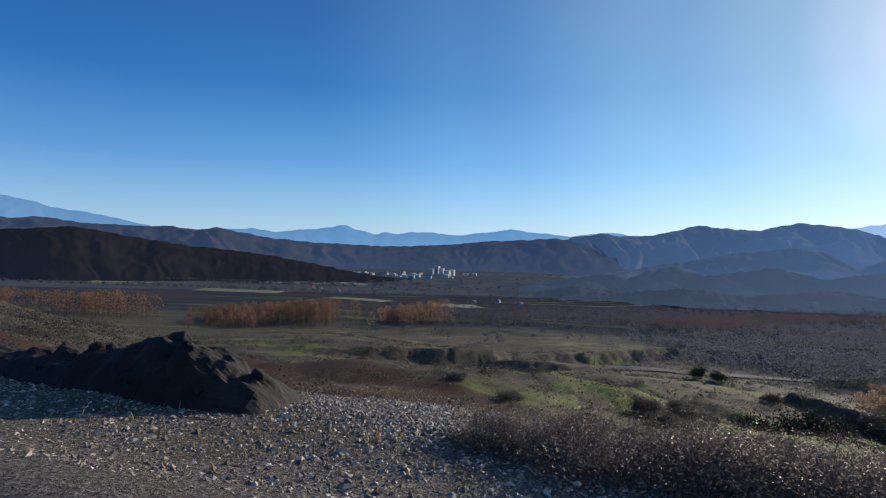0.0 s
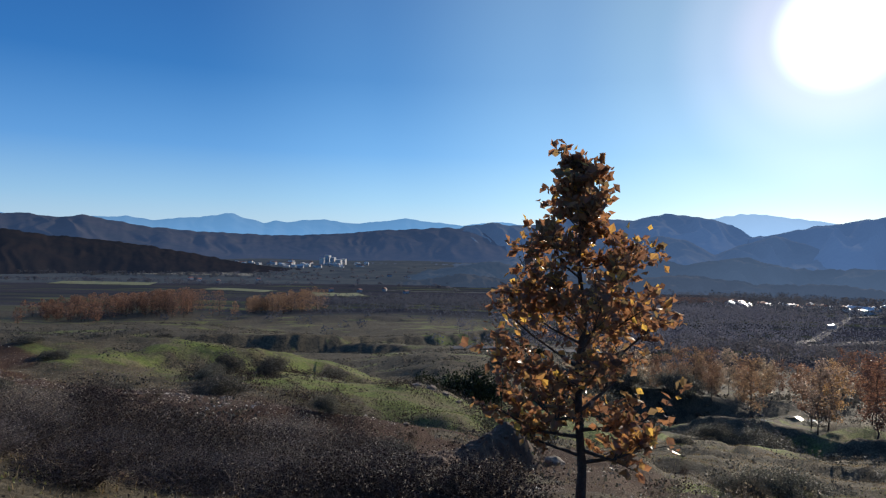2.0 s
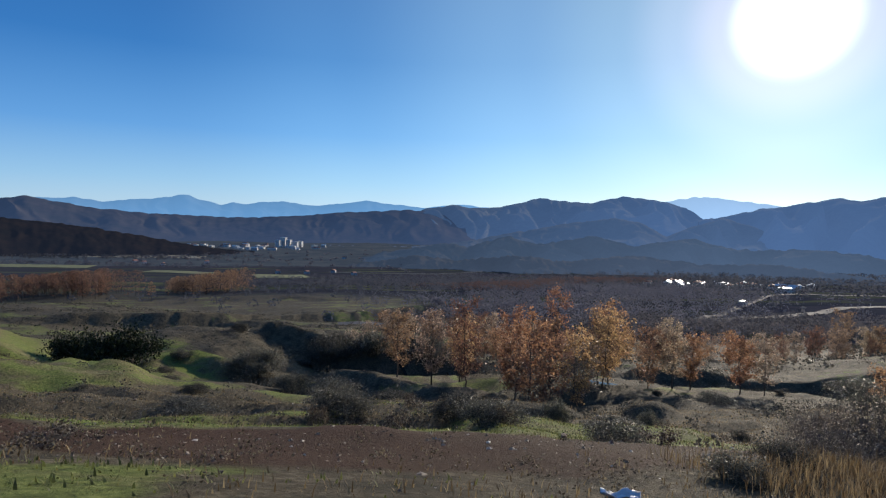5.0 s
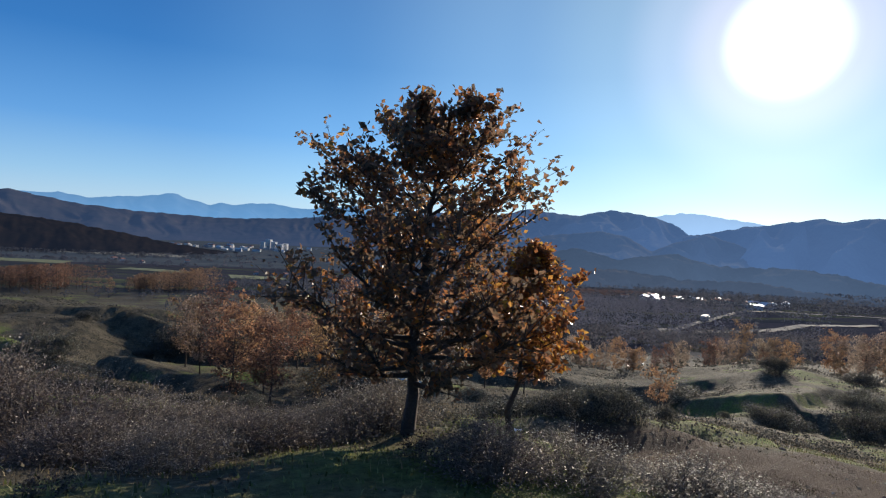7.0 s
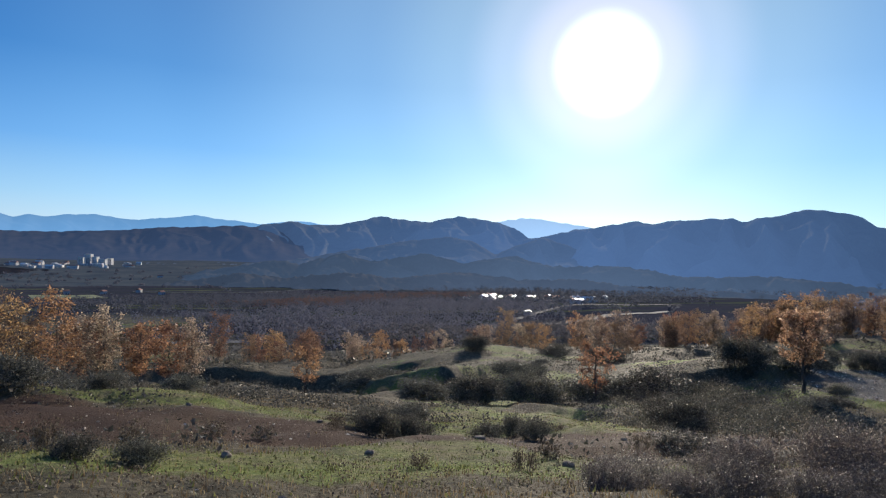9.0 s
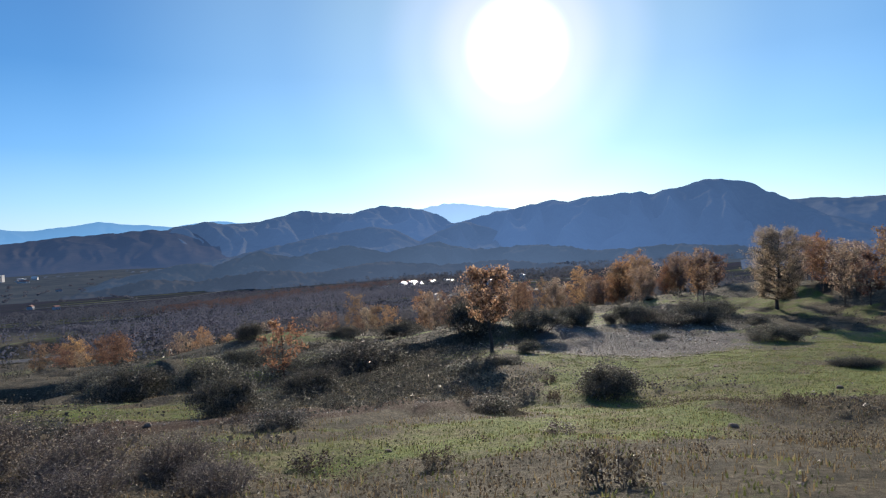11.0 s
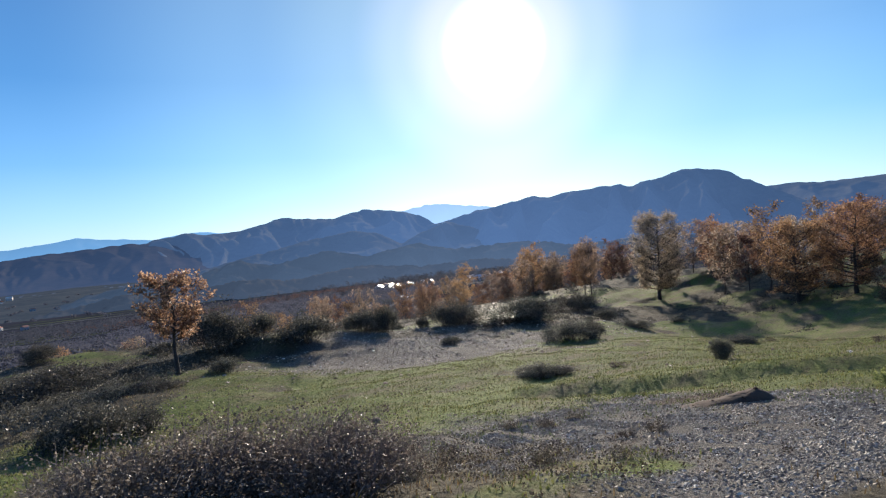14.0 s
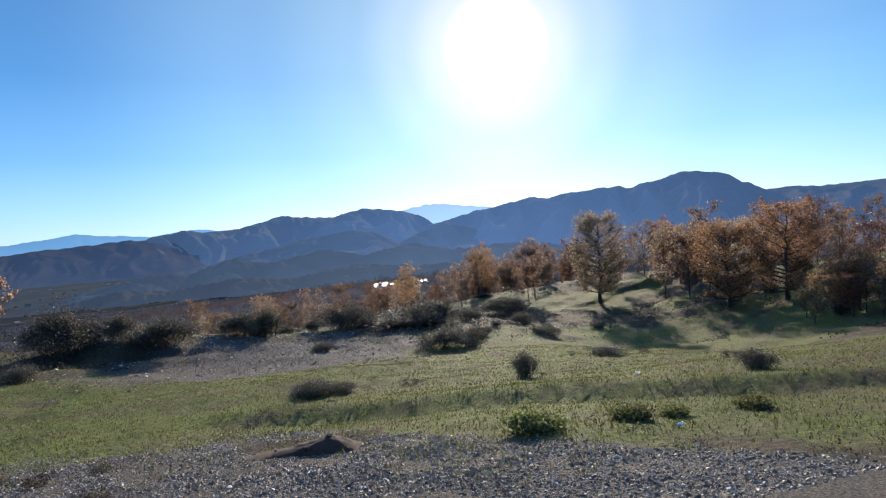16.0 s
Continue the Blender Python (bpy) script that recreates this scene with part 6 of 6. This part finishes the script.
SIGN_X, SIGN_Y = 71.655, -11.29
sg = thing("road_sign", pose(SIGN_X, SIGN_Y, gz(SIGN_X, SIGN_Y), 0, 4.5, 0) @ pose(0, 0, 0, 0, 0, 76 + SIGN_TURN), "two red-bordered warning triangles on one grey post", "traffic sign")
sign_foot = -6.12 - gz(SIGN_X, SIGN_Y)
b = bmesh.new()
rod(b, (0, 0.035, -0.4), (0, 0.035, sign_foot + 1.42), 0.030, n=18)
rod(b, (0, 0.035, sign_foot + 1.42), (0, 0.035, sign_foot + 1.435), 0.033, n=18)
part("post", b, M_GALV, sg, "galvanised tube post", True)
warning_sign(sg, sign_foot, "junction")
warning_sign(sg, sign_foot + 0.80, "bend")

# tall pole with a cable down its side
PX, PY = 60.35, -7.81
pl = thing("utility_pole", pose(PX, PY, gz(PX, PY), 0, 4.4, 0), "tall galvanised steel pole with a black band", "pole")
b = bmesh.new()
rod(b, (0, 0, -0.5), (0, 0, 7.5), 0.050, 0.042, 24)
part("shaft", b, M_GALV, pl, "", True)
b = bmesh.new()
rod(b, (0, 0, 1.18), (0, 0, 1.235), 0.056, 0.054, 24)
part("band", b, M_BLACK, pl, "black strap round the shaft", True)
b = bmesh.new()
rod(b, (-0.058, -0.012, 0.1), (-0.05, -0.012, 7.3), 0.006, n=8)
part("cable", b, M_BLACK, pl, "thin black cable along the shaft", True)

# roadside marker post
DX, DY = 28.56, -1.16
dp = thing("marker_post", pose(DX, DY, gz(DX, DY), 0, 8, -8), "white roadside marker post with a slanting black band", "marker post")
body = [(-0.042, -0.3), (0.042, -0.3), (0.042, 0.80), (-0.042, 0.86)]
part("post_body", plate(body, -0.03, 0.03), M_WHITE, dp)
part("black_band", plate([(-0.045, 0.58), (0.045, 0.52), (0.045, 0.68), (-0.045, 0.74)], -0.033, 0.033), M_BLACK, dp, "slanting black band")
part("reflector", plate([(-0.018, 0.585), (0.018, 0.565), (0.018, 0.655), (-0.018, 0.675)], -0.039, -0.034), M_RED, dp, "red reflector")


# ---- litter ----
def litter(x, y, w, l, h, turn, label):
    bm = bmesh.new()
    bmesh.ops.create_grid(bm, x_segments=9, y_segments=6, size=0.5)
    for v in bm.verts:
        q = Vector((v.co.x * 3 + x, v.co.y * 3 + y, 0))
        v.co = Vector((v.co.x * l, v.co.y * w, h * (0.5 + 0.9 * noise.noise(q) + 0.4 * noise.noise(q * 2.3))))
    g = bmesh.ops.solidify(bm, geom=list(bm.faces), thickness=0.004)
    me = bpy.data.meshes.new("litter")
    bm.to_mesh(me); bm.free()
    me.materials.append(M_WHITE)
    for p in me.polygons:
        p.use_smooth = True
    ob = new("litter", me)
    ob.matrix_world = pose(x, y, gz(x, y) + 0.02, 0, 0, turn)
    tagged(ob, label, "litter")


litter(42.1, -1.87, 0.10, 0.32, 0.10, -35, "crumpled white plastic sheet on the grass")
litter(59.6, 6.0, 0.14, 0.2, 0.08, 20, "white scrap of plastic by the track")
litter(105.6, -19.8, 0.06, 0.14, 0.03, -10, "flat white scrap on the gravel")
litter(110.8, -15.8, 0.1, 0.16, 0.05, 40, "pale crumpled bag in the grass")
litter(119.7, 16.8, 0.4, 0.7, 0.25, 10, "white sheet lying on the knoll")
litter(1.9, 9.8, 0.14, 0.3, 0.08, 15, "pale crumpled plastic on the gravel")


# ---- town and village ----
def house(x, y, w, d, h, turn, roof_mat, wall_mat, label, gable=True, name="house", group="houses of the valley"):
    x, y, k = (float(v) for v in spread_out(x, y))
    w, d, h = w * k, d * k, h * min(k, 1.9)
    ob = thing(name, pose(x, y, gz(x, y) - 0.8, 0, 0, turn), label, "house", group)
    bm = bmesh.new()
    box(bm, -w / 2, -d / 2, 0, w / 2, d / 2, h)
    part("wall", bm, wall_mat, ob)
    bm = bmesh.new()
    if gable:
        e = 0.4
        rise = d * 0.28
        a = [bm.verts.new(p) for p in ((-w / 2 - e, -d / 2 - e, h), (w / 2 + e, -d / 2 - e, h), (w / 2 + e, 0, h + rise), (-w / 2 - e, 0, h + rise), (w / 2 + e, d / 2 + e, h), (-w / 2 - e, d / 2 + e, h))]
        for f in ((0, 1, 2, 3), (3, 2, 4, 5), (1, 4, 2), (0, 3, 5), (0, 5, 4, 1)):
            bm.faces.new([a[i] for i in f])
    else:
        box(bm, -w / 2 - 0.3, -d / 2 - 0.3, h, w / 2 + 0.3, d / 2 + 0.3, h + 0.5)
    part("roof", bm, roof_mat, ob)
    floors = min(max(1, int(h / 3)), 8 if name == "apartment_building" else 2)
    cols = min(max(2, int(w / 4)), 4)
    for side in (-1, 1):
        for fl in range(floors):
            for c in range(cols):
                bm = bmesh.new()
                cx, cz = -w / 2 + (c + 0.5) * w / cols, fl * 3 + 1.6
                box(bm, cx - 0.6, side * d / 2 - 0.06, cz - 0.65, cx + 0.6, side * d / 2 + 0.06, cz + 0.65)
                part("window", bm, M_WINDOW, ob)
    return ob


vr = np.random.default_rng(123)
for i in range(30):
    t = vr.uniform(0, 1)
    x, y = 318 + 84 * t + vr.normal() * 6, 392 - 62 * t + vr.normal() * 12
    metal = vr.uniform() < 0.55
    house(x, y, vr.uniform(5, 9), vr.uniform(4.5, 6), vr.uniform(2.6, 4.2), vr.uniform(20, 70), M_SHEET if metal else M_ROOF, M_WALL, "white village house with a shining sheet roof" if metal else "white village house with a red tile roof", True)
house(372, 322, 15, 8, 3.5, -42, M_SHEET, M_WALL, "long white shed with a shining sheet-metal roof", True, "shed")
house(352, 306, 9, 6, 4, -30, M_SHEET, M_WALL, "white roadside building with a metal roof", False)
for x, y, w, d, h in [(6, 915, 7, 8, 14), (14, 925, 8, 8, 19), (22, 915, 7, 8, 15), (31, 910, 9, 7, 11), (39, 925, 7, 7, 12)]:
    house(x, y, w, d, h, -24, M_WALLGREY, M_WALL, "pale concrete apartment tower of the town", False, "apartment_building", "apartment blocks of the town")
for i in range(46):
    x, y = vr.uniform(-125, 85), 900 + vr.normal() * 28
    house(x, y, vr.uniform(4, 10), vr.uniform(4, 7), vr.uniform(2.5, 5.5), vr.uniform(-45, -10), M_ROOF if vr.uniform() < 0.4 else M_WALL, M_WALL if vr.uniform() < 0.7 else M_WALLGREY, "pale block of the distant town", vr.uniform() < 0.6, "house", "houses of the town")
for x, y, w in [(95, 745, 12), (205, 720, 14), (228, 700, 12), (372, 795, 16), (345, 960, 18), (300, 980, 12), (233, 610, 12), (160, 640, 10), (-380, 690, 10), (-118, 640, 9), (-95, 620, 9), (-130, 655, 10), (70, 540, 9), (86, 505, 8), (20, 520, 7), (45, 512, 7), (460, 700, 12), (560, 640, 10), (-60, 660, 9)]:
    house(x, y, w * 0.45, 4, 2.8, (x * 37) % 90, M_ROOF, M_WALLGREY, "white farmhouse on the valley plain")

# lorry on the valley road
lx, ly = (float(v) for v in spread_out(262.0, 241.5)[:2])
lo = thing("lorry", pose(lx, ly, gz(lx, ly) + 0.55, 0, 0, 30), "dark box lorry driving on the valley road", "lorry")
bm = bmesh.new(); box(bm, -3.5, -1.2, 0.9, 3.0, 1.2, 3.6, 0.06); part("cargo_box", bm, M_STEELBACK, lo)
bm = bmesh.new(); box(bm, 3.15, -1.15, 0.6, 5.0, 1.15, 2.9, 0.2); part("cab", bm, M_WHITE, lo)
for wx in (-2.4, -1.2, 4.0):
    for wy in (-1.0, 1.0):
        bm = bmesh.new(); rod(bm, (wx, wy - 0.14, 0.45), (wx, wy + 0.14, 0.45), 0.48, n=16); part("wheel", bm, M_BLACK, lo, "", True)
